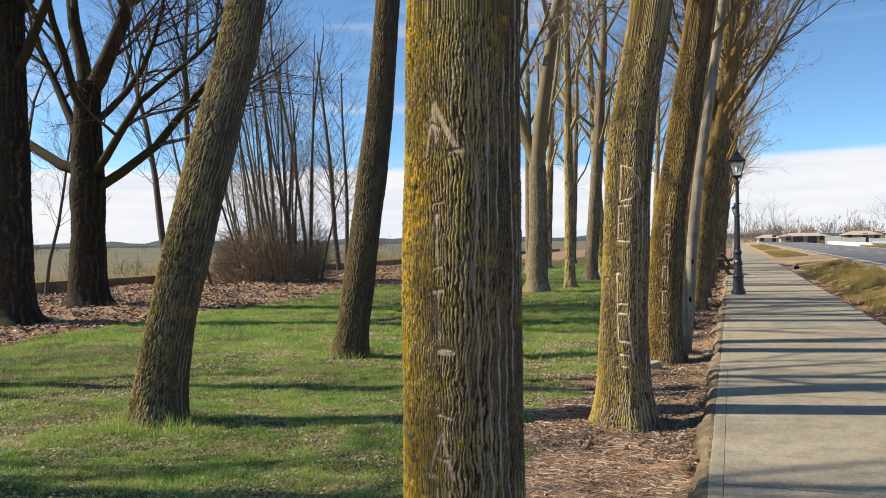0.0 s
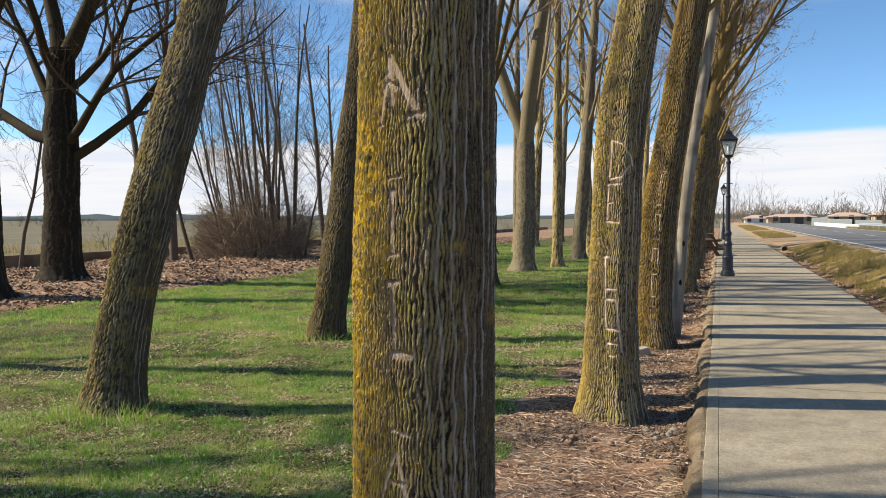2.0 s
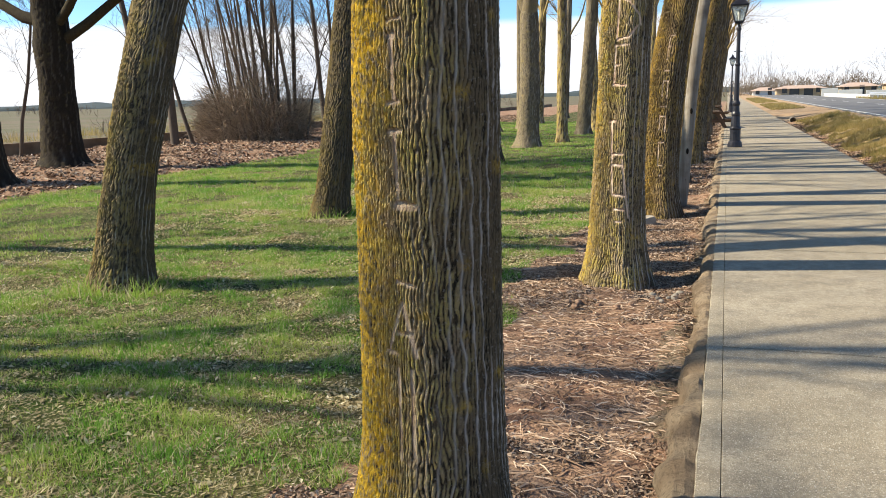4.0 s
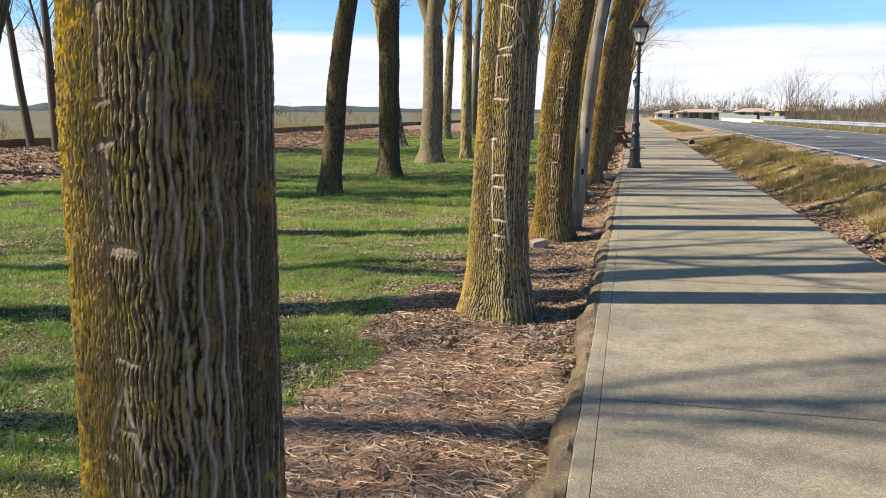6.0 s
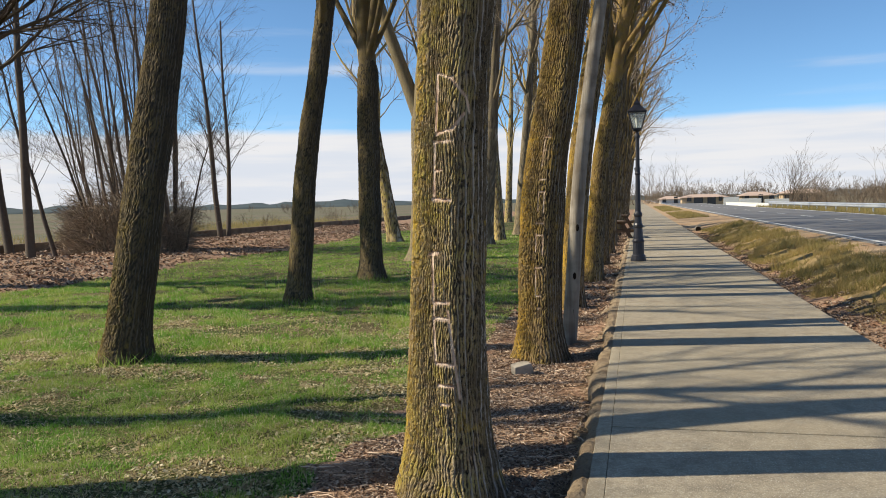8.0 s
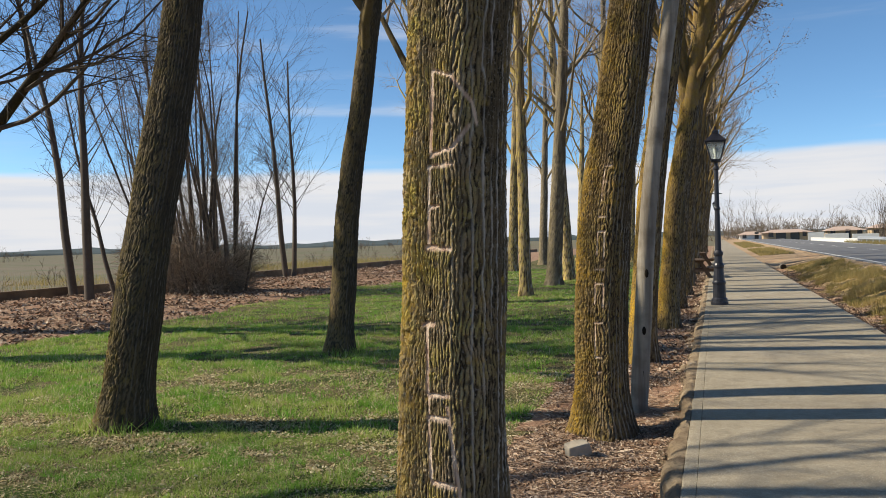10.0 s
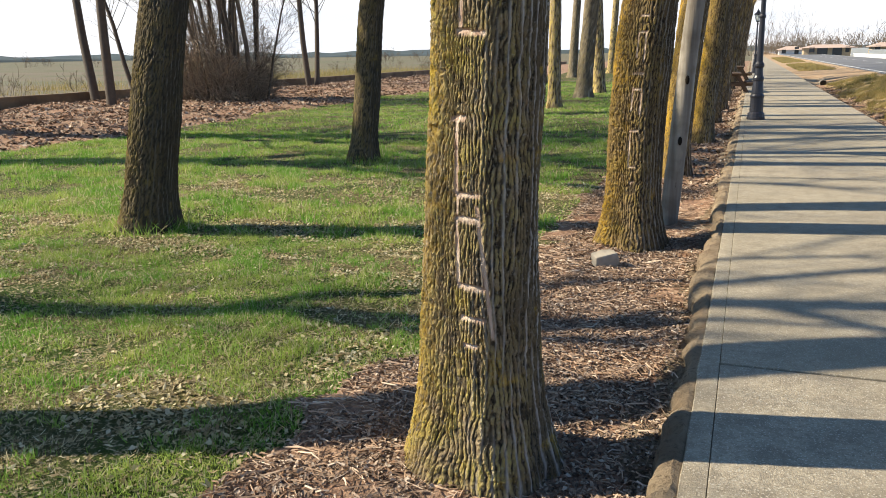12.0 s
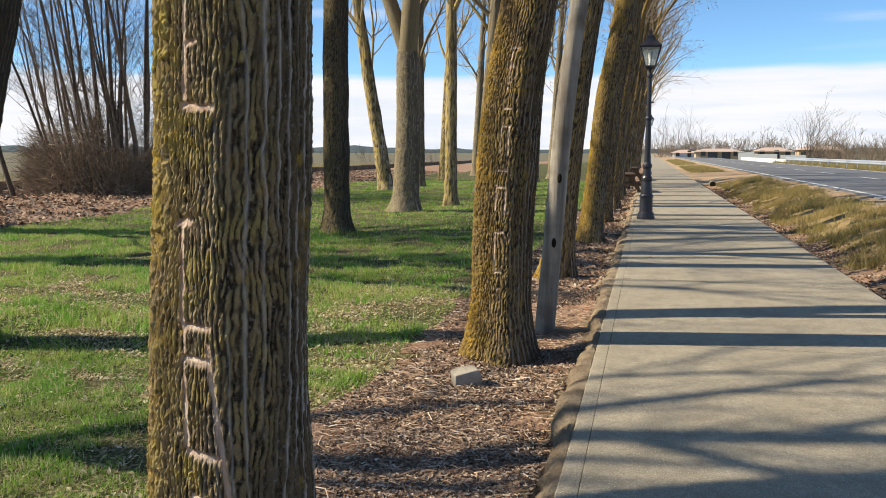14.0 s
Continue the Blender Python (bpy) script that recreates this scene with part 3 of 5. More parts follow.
gx = np.concatenate([[-4000, -2500, -1500, -800, -400, -200, -110, -70, -45, -32, -26], np.arange(-23.5, -12, 0.45), np.arange(-12, -1.9, 0.2), np.arange(-1.9, -0.5, 0.045), np.arange(-0.5, -0.08, 0.022),
                     [-0.04, 0.3, 1.2, 2.2], np.arange(2.36, 6.0, 0.1), [7, 9, 11, 13, 14.5, 16, 19, 24, 32, 50, 90, 160, 300, 700, 1500, 4000]])
gy = np.concatenate([[-4000, -1500, -500, -150, -50, -18, -8], np.arange(-4, 16, 0.1), np.arange(16, 45, 0.35), np.arange(45, 120, 2.5), [130, 150, 180, 230, 300, 450, 700, 1100, 1800, 3000, 5000]])
GX, GY = np.meshgrid(gx, gy)
nx, ny = len(gx), len(gy)
idx = np.arange(ny - 1)[:, None] * nx + np.arange(nx - 1)[None]
quads = np.stack([idx, idx + 1, idx + nx + 1, idx + nx], -1).reshape(-1, 4)
me = mesh_np("ground", np.stack([GX, GY, cross_z(GX, GY)], -1).reshape(-1, 3), quads, M["field"], smooth=True)
for key in ("turf", "soil", "bank", "earth", "haunch"):
    me.materials.append(M[key])
fx = ((GX[:-1, :-1] + GX[1:, 1:]) / 2).ravel()
fy = ((GY[:-1, :-1] + GY[1:, 1:]) / 2).ravel()


def lawn_edges(x, y):
    """True where turf grows."""
    right = -1.5 + 0.45 * ground_noise(x, y, 0.6, 11) + 0.25 * ground_noise(x, y, 0.15, 12)
    left = -11.6 - 0.9 * np.clip((y - 20) / 14, 0, 1) + 1.2 * ground_noise(x, y, 2.0, 13)
    return (x < right) & (x > left)


slot = np.zeros(len(fx), np.int32)
slot[(fx > -22.4) & (fx < 2.4) & (fy > -60) & (fy < 130)] = 2
slot[lawn_edges(fx, fy) & (fy > -60) & (fy < 130)] = 1
slot[(fx > -0.30 + 0.25 * ground_noise(fx, fy, 0.3, 19)) & (fx < 0) & (fy > -60) & (fy < 130)] = 5
slot[(fx > 2.4) & (fx < 3.25 + 0.5 * ground_noise(fx, fy, 0.8, 17)) & (fy > -60) & (fy < 47.4)] = 2
slot[(fx >= 2.9) & (slot == 0) & (fx < 5.05 + 0.2 * ground_noise(fx, fy, 0.7, 15)) & (fy > -60) & (fy < 47.4)] = 3
slot[(fx >= 3.05) & (slot == 0) & (fx < 6.1) & (fy > -60)] = 4
slot[(fx >= 2.4) & (fx < 6.1) & (fy >= 47.4)] = 4
slot[(fx >= 2.9) & (fx < 5.0) & (((fy >= 62) & (fy < 86)) | ((fy >= 95) & (fy < 150))) & (ground_noise(fx, fy, 4, 16) > -0.3)] = 3
me.polygons.foreach_set("material_index", slot)
tagged(new("ground", me), "flat plain of lawn, leaf litter and dry fields", "ground", kind="structure")

# low hills along the horizon
for name, dist, base_h, var, seed, m in (("hills", 2600, 9, 26, 21, "far"), ("treeline", 1500, 1.0, 7, 22, "far")):
    a = np.linspace(-2.2, 2.2, 500)
    h = base_h + var * np.clip(vnoise(a * 6 + 20, a * 0 + 3.3, 64, seed) * 0.7 + 0.5 * vnoise(a * 60 + 200, a * 0 + 5.1, 400, seed + 1) - 0.25, 0.02, 1)
    rows = np.concatenate([np.stack([np.sin(a) * (dist + b), np.cos(a) * (dist + b), hh], -1) for b, hh in ((-250 if dist > 2000 else -6, h * 0 - 2), (0, h), (250 if dist > 2000 else 20, h * 0 - 2))])
    n = len(a)
    i = np.concatenate([np.arange(n - 1), np.arange(n - 1) + n])
    tagged(new(name, mesh_np(name, rows, np.stack([i, i + 1, i + 1 + n, i + n], -1), M[m], smooth=True)), "low wooded hills far off on the horizon", "hills", kind="structure")

# ---- trees ----
FRONT, SECOND = "poplars along the path", "poplars on the lawn"
T1_CUTS = [(-18, 1.93, -27, 1.75, 0.009), (-16, 1.93, 13, 1.76, 0.014), (-20, 1.86, -10, 1.84, 0.011), (-17, 1.90, -14, 1.80, 0.012), (-30, 1.735, -24, 1.74, 0.006), (2, 1.755, 16, 1.765, 0.008),
           (-16, 1.58, -2, 1.585, 0.006), (-15, 1.54, -9, 1.54, 0.008), (-12, 1.54, -9, 1.37, 0.009), (-17, 1.355, -3, 1.36, 0.006), (-15, 1.275, -3, 1.28, 0.008), (-9, 1.27, -7, 1.09, 0.008),
           (-9, 1.07, 8, 1.065, 0.014), (-11, 0.845, 8, 0.835, 0.007), (-6, 0.78, -20, 0.64, 0.008), (-5, 0.78, 8, 0.63, 0.010), (-12, 0.69, 4, 0.69, 0.006), (-24, 0.63, -11, 0.625, 0.007), (-10, 0.58, -8, 0.30, 0.008), (4, 0.58, 6, 0.32, 0.008)]
T1_CUTS = [(a, h, b, g, 0.85 * w) for a, h, b, g, w in T1_CUTS]
T2_CUTS = [(-8, 2.07, -8, 1.78, 0.009), (-8, 2.07, 10, 2.04, 0.007), (10, 2.04, 28, 1.94, 0.007), (28, 1.94, 32, 1.87, 0.006), (26, 1.86, 14, 1.785, 0.008), (14, 1.785, -8, 1.765, 0.008),
           (-11, 1.725, 14, 1.728, 0.007), (-9, 1.72, -9, 1.44, 0.008), (-8, 1.58, 3, 1.583, 0.006), (-12, 1.435, 13, 1.428, 0.009),
           (-14, 1.155, -2, 1.16, 0.010), (-9, 1.15, -6, 0.91, 0.009), (-4, 0.905, 12, 0.91, 0.009), (-5, 0.90, -5, 0.83, 0.006), (-6, 0.825, 12, 0.825, 0.009), (-5, 0.82, -2, 0.60, 0.008), (12, 0.87, 24, 0.42, 0.006),
           (-1, 0.595, 17, 0.59, 0.008), (2, 0.485, 18, 0.48, 0.008), (4, 0.39, 13, 0.39, 0.007)]
T2_CUTS = [(1.45 * a - 6, h, 1.45 * b - 6, g, w) for a, h, b, g, w in T2_CUTS]
T3_CUTS = [(-8, 2.02, 9, 2.02, 0.008), (-6, 1.90, 6, 1.90, 0.008), (-7, 2.0, -6, 1.75, 0.007), (-10, 1.62, 8, 1.62, 0.008), (-10, 1.50, 10, 1.50, 0.009), (-9, 1.50, -9, 1.32, 0.007), (8, 1.5, 8, 1.3, 0.007),
           (-12, 1.20, 9, 1.20, 0.009), (-10, 1.09, 8, 1.09, 0.008), (-11, 1.1, -11, 0.93, 0.008), (9, 1.08, 9, 0.9, 0.008), (-10, 0.78, 8, 0.78, 0.009), (-8, 0.76, -8, 0.52, 0.007), (-8, 0.5, 6, 0.5, 0.008), (-6, 0.38, 7, 0.38, 0.008)]
T3_CUTS = [(a, h, b, g, 0.7 * w) for a, h, b, g, w in T3_CUTS]

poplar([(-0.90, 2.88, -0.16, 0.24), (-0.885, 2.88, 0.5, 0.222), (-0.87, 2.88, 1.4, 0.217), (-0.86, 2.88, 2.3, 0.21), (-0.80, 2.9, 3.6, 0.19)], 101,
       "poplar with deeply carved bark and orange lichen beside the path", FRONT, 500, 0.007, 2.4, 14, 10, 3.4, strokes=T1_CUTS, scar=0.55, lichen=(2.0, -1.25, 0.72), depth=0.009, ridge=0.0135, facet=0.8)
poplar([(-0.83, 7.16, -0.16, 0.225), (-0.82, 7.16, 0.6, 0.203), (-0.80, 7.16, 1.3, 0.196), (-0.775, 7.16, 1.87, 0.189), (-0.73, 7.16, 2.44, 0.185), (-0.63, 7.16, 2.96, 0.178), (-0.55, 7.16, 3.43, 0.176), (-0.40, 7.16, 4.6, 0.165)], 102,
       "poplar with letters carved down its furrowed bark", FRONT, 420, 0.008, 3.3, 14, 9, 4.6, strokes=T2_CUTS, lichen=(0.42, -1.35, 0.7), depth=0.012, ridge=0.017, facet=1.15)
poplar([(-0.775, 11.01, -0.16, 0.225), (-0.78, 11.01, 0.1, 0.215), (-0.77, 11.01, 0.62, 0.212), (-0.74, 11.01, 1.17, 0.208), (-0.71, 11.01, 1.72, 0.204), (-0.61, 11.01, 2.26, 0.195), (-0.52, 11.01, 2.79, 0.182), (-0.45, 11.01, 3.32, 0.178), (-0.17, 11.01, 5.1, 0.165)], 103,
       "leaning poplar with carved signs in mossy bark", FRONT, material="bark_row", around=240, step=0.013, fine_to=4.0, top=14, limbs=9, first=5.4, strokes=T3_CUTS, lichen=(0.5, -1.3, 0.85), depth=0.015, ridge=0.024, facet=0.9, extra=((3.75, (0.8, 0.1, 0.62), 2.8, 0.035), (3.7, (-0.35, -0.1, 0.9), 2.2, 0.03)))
LEAN = [(0.0, 0.0), (0.08, 1.05), (0.2, 2.4), (0.42, 3.75), (0.62, 5.2)]
for n, (x, y, r, tilt) in enumerate([(-0.80, 15.0, 0.17, 1.0), (-0.70, 19.1, 0.175, 1.1), (-0.74, 23.2, 0.19, 0.9), (-0.70, 27.3, 0.18, 0.8), (-0.75, 31.4, 0.19, 0.9), (-0.8, 35.5, 0.18, 0.7), (-0.78, 39.6, 0.19, 0.9), (-0.8, 43.7, 0.18, 0.8),
                                     (-0.75, 47.8, 0.19, 0.9), (-0.8, 52, 0.19, 0.8), (-0.8, 56, 0.18, 0.8), (-0.8, 61, 0.19, 0.9), (-0.8, 66, 0.19, 0.9), (-0.8, 72, 0.19, 0.9), (-0.8, 79, 0.19, 0.9), (-0.8, 87, 0.19, 0.9)]):
    near = n < 4
    more = dict(forks=((-1.5, 0.05, 9, 0.12), (1.5, 0.17, 9, 0.13), (1.4, 0.6, 4.5, 0.05))) if n == 1 else {}
    poplar([(x + dx * tilt, y, -0.15 + z, r * (1.1 if z == 0 else 1.0 - 0.03 * z)) for dx, z in LEAN[:5 - (n == 1)]], 110 + n, "bare poplar with lichen-stained bark beside the path", FRONT,
           120 if near else 40, 0.03 if near else 0.12, 4.5, 13 + (n % 3), 9 if n > 0 else 6, 3.7 if n > 1 else 5.0, 4.2, lichen=(0.8, -1.3, 0.9),
           material="bark_row", twigs="twig_pale" if n > 1 else "twig", buds=1000 if n > 1 else 300, kids=(8, 6, 4) if 1 < n < 5 else (6, 5, 4) if n < 6 else (4, 5, 3), **more)
poplar([(-4.87, 6.15, -0.16, 0.23), (-4.76, 6.2, 0.61, 0.217), (-4.62, 6.3, 1.38, 0.216), (-4.58, 6.57, 2.16, 0.217), (-4.58, 6.83, 2.73, 0.214), (-4.58, 7.10, 3.34, 0.203), (-4.58, 7.48, 4.5, 0.193)], 131,
       "strongly leaning poplar standing on the lawn", SECOND, 190, 0.016, 4, 13, 9, 4.2, 5.0, lichen=(0.5, -1.3, 0.8), material="bark_mid")
poplar([(-5.0, 10.4, -0.16, 0.235), (-4.87, 10.4, 0.6, 0.222), (-4.80, 10.5, 1.4, 0.217), (-4.77, 10.75, 2.34, 0.207), (-4.74, 11.0, 3.32, 0.19), (-4.72, 11.35, 5.1, 0.176)], 132,
       "leaning dark-barked poplar standing on the lawn", SECOND, 170, 0.02, 5, 13, 10, 4.9, 5.0, twigs="twig_pale", buds=900, lichen=(0.6, -1.4, 0.8), material="bark_dark")
poplar([(-5.19, 15.3, -0.16, 0.2), (-5.07, 15.3, 0.87, 0.18), (-5.0, 15.3, 1.76, 0.172), (-4.88, 15.3, 2.64, 0.165), (-4.71, 15.3, 3.51, 0.155), (-4.45, 15.3, 5.24, 0.145)], 133,
       "slender leaning poplar standing on the lawn", SECOND, 100, 0.03, 5.5, 13, 12, 3.4, twigs="twig_pale", buds=900, lichen=(0.4, -1.4, 0.8), material="bark_dark")
poplar([(-5.2, 19.15, -0.16, 0.26), (-5.18, 19.15, 0.67, 0.225), (-5.18, 19.15, 1.81, 0.225), (-5.18, 19.15, 2.96, 0.22), (-5.15, 19.15, 4.1, 0.22)], 134,
       "poplar forked into two leaders on the lawn", SECOND, 100, 0.03, 4.2, 12, 3, 3.2, forks=((-1.2, 0.06, 9, 0.195), (1.4, 0.24, 7, 0.10)), twigs="twig_pale", buds=900, lichen=(0.3, -1.4, 0.8), material="bark_dark")
poplar([(-5.68, 25.1, -0.14, 0.35), (-5.6, 25.1, 1.6, 0.30), (-5.6, 25.1, 3.0, 0.28), (-5.6, 25.1, 3.7, 0.27)], 135,
       "pale-barked poplar forked into two thick leaders", SECOND, 90, 0.04, 3.8, 12, 1, 3.4, forks=((-1.3, 0.30, 9, 0.21), (1.3, 0.13, 10, 0.255), (2.6, 0.3, 7, 0.09)), material="bark_pale", twigs="twig_pale", lichen=(0.25, -1.4, 0.8))
for n, (x, y, r, lx, pale) in enumerate([(-5.1, 27.6, 0.16, 0.0, 0), (-5.3, 33.0, 0.25, 0.15, 1), (-5.3, 36.3, 0.2, -0.1, 0), (-5.2, 41, 0.22, 0.2, 1), (-5.3, 46, 0.2, 0.1, 0), (-5.1, 52, 0.22, 0.1, 1), (-5.2, 60, 0.22, 0.1, 0),
                                         (-9.7, 36.1, 0.26, -0.35, 0), (-9.2, 39.1, 0.2, 0.0, 1), (-9.9, 46.1, 0.24, 0.1, 0), (-10.3, 56, 0.25, 0.1, 1), (-9.5, 66, 0.25, 0.1, 0)]):
    poplar([(x, y, -0.16, r * 1.15), (x + lx, y, 2.0, r), (x + 2.2 * lx, y, 4.5, r * 0.9)], 140 + n, "bare poplar standing on the lawn", SECOND, 48, 0.1, 4.6, 14, 9, 3.6, 4.5,
           material="bark_pale" if pale else "bark", twigs="twig_pale", lichen=(0.3, -1.4, 0.8), kids=(5, 5, 3))


for n, (x, y) in enumerate([(-13.6, -2.0), (-13.4, 2.2), (-9.7, 7.0), (-18.4, 1.0), (-18.8, 5.1), (-9.6, -1.8)]):
    poplar([(x, y, -0.16, 0.17), (x + 0.15, y, 2.0, 0.14), (x + 0.35, y, 4.5, 0.12)], 190 + n, "bare poplar shading the lawn", SECOND, 40, 0.12, 4.6, 13, 11, 4.2, 3.9, kids=(6, 4, 3))


def spreading_tree(spine, seed, label, big):
    """An old broad tree with a flared trunk and wide, low limbs (azimuth, height, slope, length, radius)."""
    rng = np.random.RandomState(seed)
    tree = empty("old_tree", pose(*spine[0][:3]), label, "tree", "old trees by the low wall")
    o = spine[0]
    loc = [(p[0] - o[0], p[1] - o[1], p[2] - o[2], p[3]) for p in spine]
    hang("trunk", trunk_mesh(loc, seed, 90, 0.05, loc[-1][2], ridge=0.06, depth=0.03, flare=0.55, lichen=(0.05, -1.4, 0.5), material=M["bark_old"]), tree)
    for az, h, slope, length, r in big:
        cx, cy, _ = spine_at(loc, np.array([h]))
        d = np.array([math.sin(az) * math.cos(slope), math.cos(az) * math.cos(slope), math.sin(slope)])
        limb("limb", tree, rng, (cx[0], cy[0], h), d, length, r, M["bark_old"], M["twig_dark"], bend=0.22, rise=0.35, kids=(9, 6, 5), spread=0.75, thin=0.004)
    return tree


spreading_tree([(-15.3, 16.7, -0.16, 0.55), (-15.3, 16.7, 0.6, 0.46), (-15.28, 16.7, 1.4, 0.42), (-15.25, 16.7, 3.0, 0.42), (-15.25, 16.7, 4.2, 0.36), (-15.2, 16.7, 5.6, 0.30)], 151,
               "old dark-barked tree with wide low limbs", [(1.5, 2.95, 0.28, 6.5, 0.14), (1.7, 3.3, 0.62, 5.5, 0.12), (1.4, 4.6, 0.55, 4.5, 0.10), (-1.6, 3.5, 0.45, 5.0, 0.16), (-1.3, 4.0, 0.85, 5.0, 0.14), (-1.0, 5.3, 1.25, 6.5, 0.20), (1.3, 5.3, 1.15, 6.5, 0.22), (0.2, 5.2, 1.0, 5.0, 0.14), (3.0, 4.8, 0.9, 5.0, 0.12)])
spreading_tree([(-13.95, 13.1, -0.16, 0.50), (-13.95, 13.1, 0.6, 0.44), (-13.95, 13.1, 2.0, 0.40), (-13.95, 13.1, 4.2, 0.36), (-13.95, 13.1, 6.5, 0.32)], 152,
               "old dark-barked tree at the edge of the lawn", [(1.6, 5.0, 0.8, 4.5, 0.12), (-1.5, 4.6, 0.8, 5, 0.14), (0.4, 6.3, 1.1, 6, 0.2), (-2.4, 6.3, 1.1, 6, 0.2), (2.6, 5.8, 0.9, 5.5, 0.15)])


def sapling(x, y, seed, height, lean, r=0.1, label="thin bare sapling rising from the leaf litter"):
    rng = np.random.RandomState(seed)
    tree = empty("sapling", pose(x, y, -0.1), label, "tree", "saplings by the low wall")
    limb("stem", tree, rng, (0, 0, 0), np.array([lean, 0.05, 1.0]) / math.hypot(lean, 1), height, r, M["twig_dark"], M["twig_dark"], bend=0.13, rise=0.03, kids=(34, 6, 3), spread=0.62, thin=0.003, kid_len=(0.10, 0.30), kid_r=0.17)


for n, (x, y, h, lean, r) in enumerate([(-21.6, 28.0, 14, -0.19, 0.16), (-17.9, 24.6, 13, -0.08, 0.15), (-21.2, 42.6, 13, -0.18, 0.16), (-20.9, 42.9, 12, -0.03, 0.14), (-18.6, 26.6, 8, -0.22, 0.08), (-15.0, 28.6, 4.5, 0.12, 0.05), (-20, 20, 7, 0.1, 0.06)]):
    sapling(x, y, 160 + n, h, lean, r)

# a thicket: many stems fanning out of one stool, brushwood round its foot
rng = np.random.RandomState(170)
thicket = empty("thicket", pose(-16.9, 28.6, -0.15), "dense clump of bare stems with brushwood round its foot", "shrub")
for n in range(32):
    a, q = rng.uniform(0, 2 * math.pi), 1.9 * math.sqrt(rng.uniform(0, 1))
    d = np.array([math.cos(a) * 0.075 * q + rng.normal(0, 0.06) - 0.13, math.sin(a) * 0.06 * q, 1.0])
    limb("stem", thicket, rng, (math.cos(a) * q * 0.9, math.sin(a) * q * 0.7, 0), d / np.linalg.norm(d), rng.uniform(7.5, 11), rng.choice([0.03, 0.04, 0.05, 0.06, 0.085]), M["twig" if n % 3 else "twig_dark"], M["twig"], bend=0.11, rise=0.03, kids=(18, 5, 2), spread=0.6, thin=0.003, kid_len=(0.08, 0.24), kid_r=0.2)
lines = []
for _ in range(8000):
    a, q = rng.uniform(0, 2 * math.pi), 1.75 * math.sqrt(rng.uniform(0, 1))
    crest = 0.8 + 4.4 * float(vnoise(np.array([a * 1.9]), np.array([q * 1.6]), 12, 171)[0]) ** 1.3
    p = np.array([math.cos(a) * q * 1.25 - 0.25, math.sin(a) * q, crest * rng.uniform(0, 1) * (1.2 - 0.36 * q)])
    d = np.array([math.cos(a) * 0.7 - 0.2, math.sin(a) * 0.7, 0.75]) + rng.normal(0, 0.55, 3)
    d /= np.linalg.norm(d)
    e = d + rng.normal(0, 0.5, 3) - np.array([0, 0, 0.5])
    s = rng.uniform(0.2, 0.6)
    lines.append((np.array([p, p + d * s, p + d * s + e * s * 0.6]), np.array([0.008, 0.006, 0.003])))
v, f = tubes(lines, 3)
v[:, 2] = np.maximum(v[:, 2], 0.0)
tagged(hang("brushwood", mesh_np("brushwood", v, f, M["brush"]), thicket, "tangled dead brushwood"), kind="stuff")

# ---- the leaning pole beside the third tree ----
pole = empty("wooden_pole", pose(-0.57, 11.95, -0.16), "weathered grey wooden pole leaning beside a poplar", "pole")
zz = np.linspace(0, 6.0, 60)
px = np.interp(zz, [0, 0.4, 2.0, 2.65, 6.0], [0.0, 0.03, 0.14, 0.23, 0.72])
px = np.convolve(np.pad(px, 6, mode="reflect", reflect_type="odd"), np.ones(13) / 13, mode="valid")
v, f = tubes([(np.stack([px, zz * 0.01, zz], -1), 0.080 - 0.004 * zz + 0.003 * vnoise(zz * 3, zz * 0, 64, 5))], 18)
hang("shaft", mesh_np("shaft", v, f, M["grey_wood"], smooth=True), pole)
for z, s in ((0.76, 0.026), (1.28, 0.026)):
    bm = bmesh.new()
    bmesh.ops.create_uvsphere(bm, u_segments=10, v_segments=8, radius=1.0, matrix=pose(float(np.interp(z, zz, px)) + 0.02, -0.070, z) @ Matrix.Diagonal((s * 0.7, 0.012, s * 1.5, 1)))
    part("knot_hole", bm, M["hole"], pole, "dark hole in the wood", smooth=True)
bm = bmesh.new()
box(bm, (0.016, 0.02, 0.24), (0.045, -0.062, 0.28), (0, 4, 0), 0.005)
part("rotten_notch", bm, M["hole"], pole, "dark rotten notch near the foot")


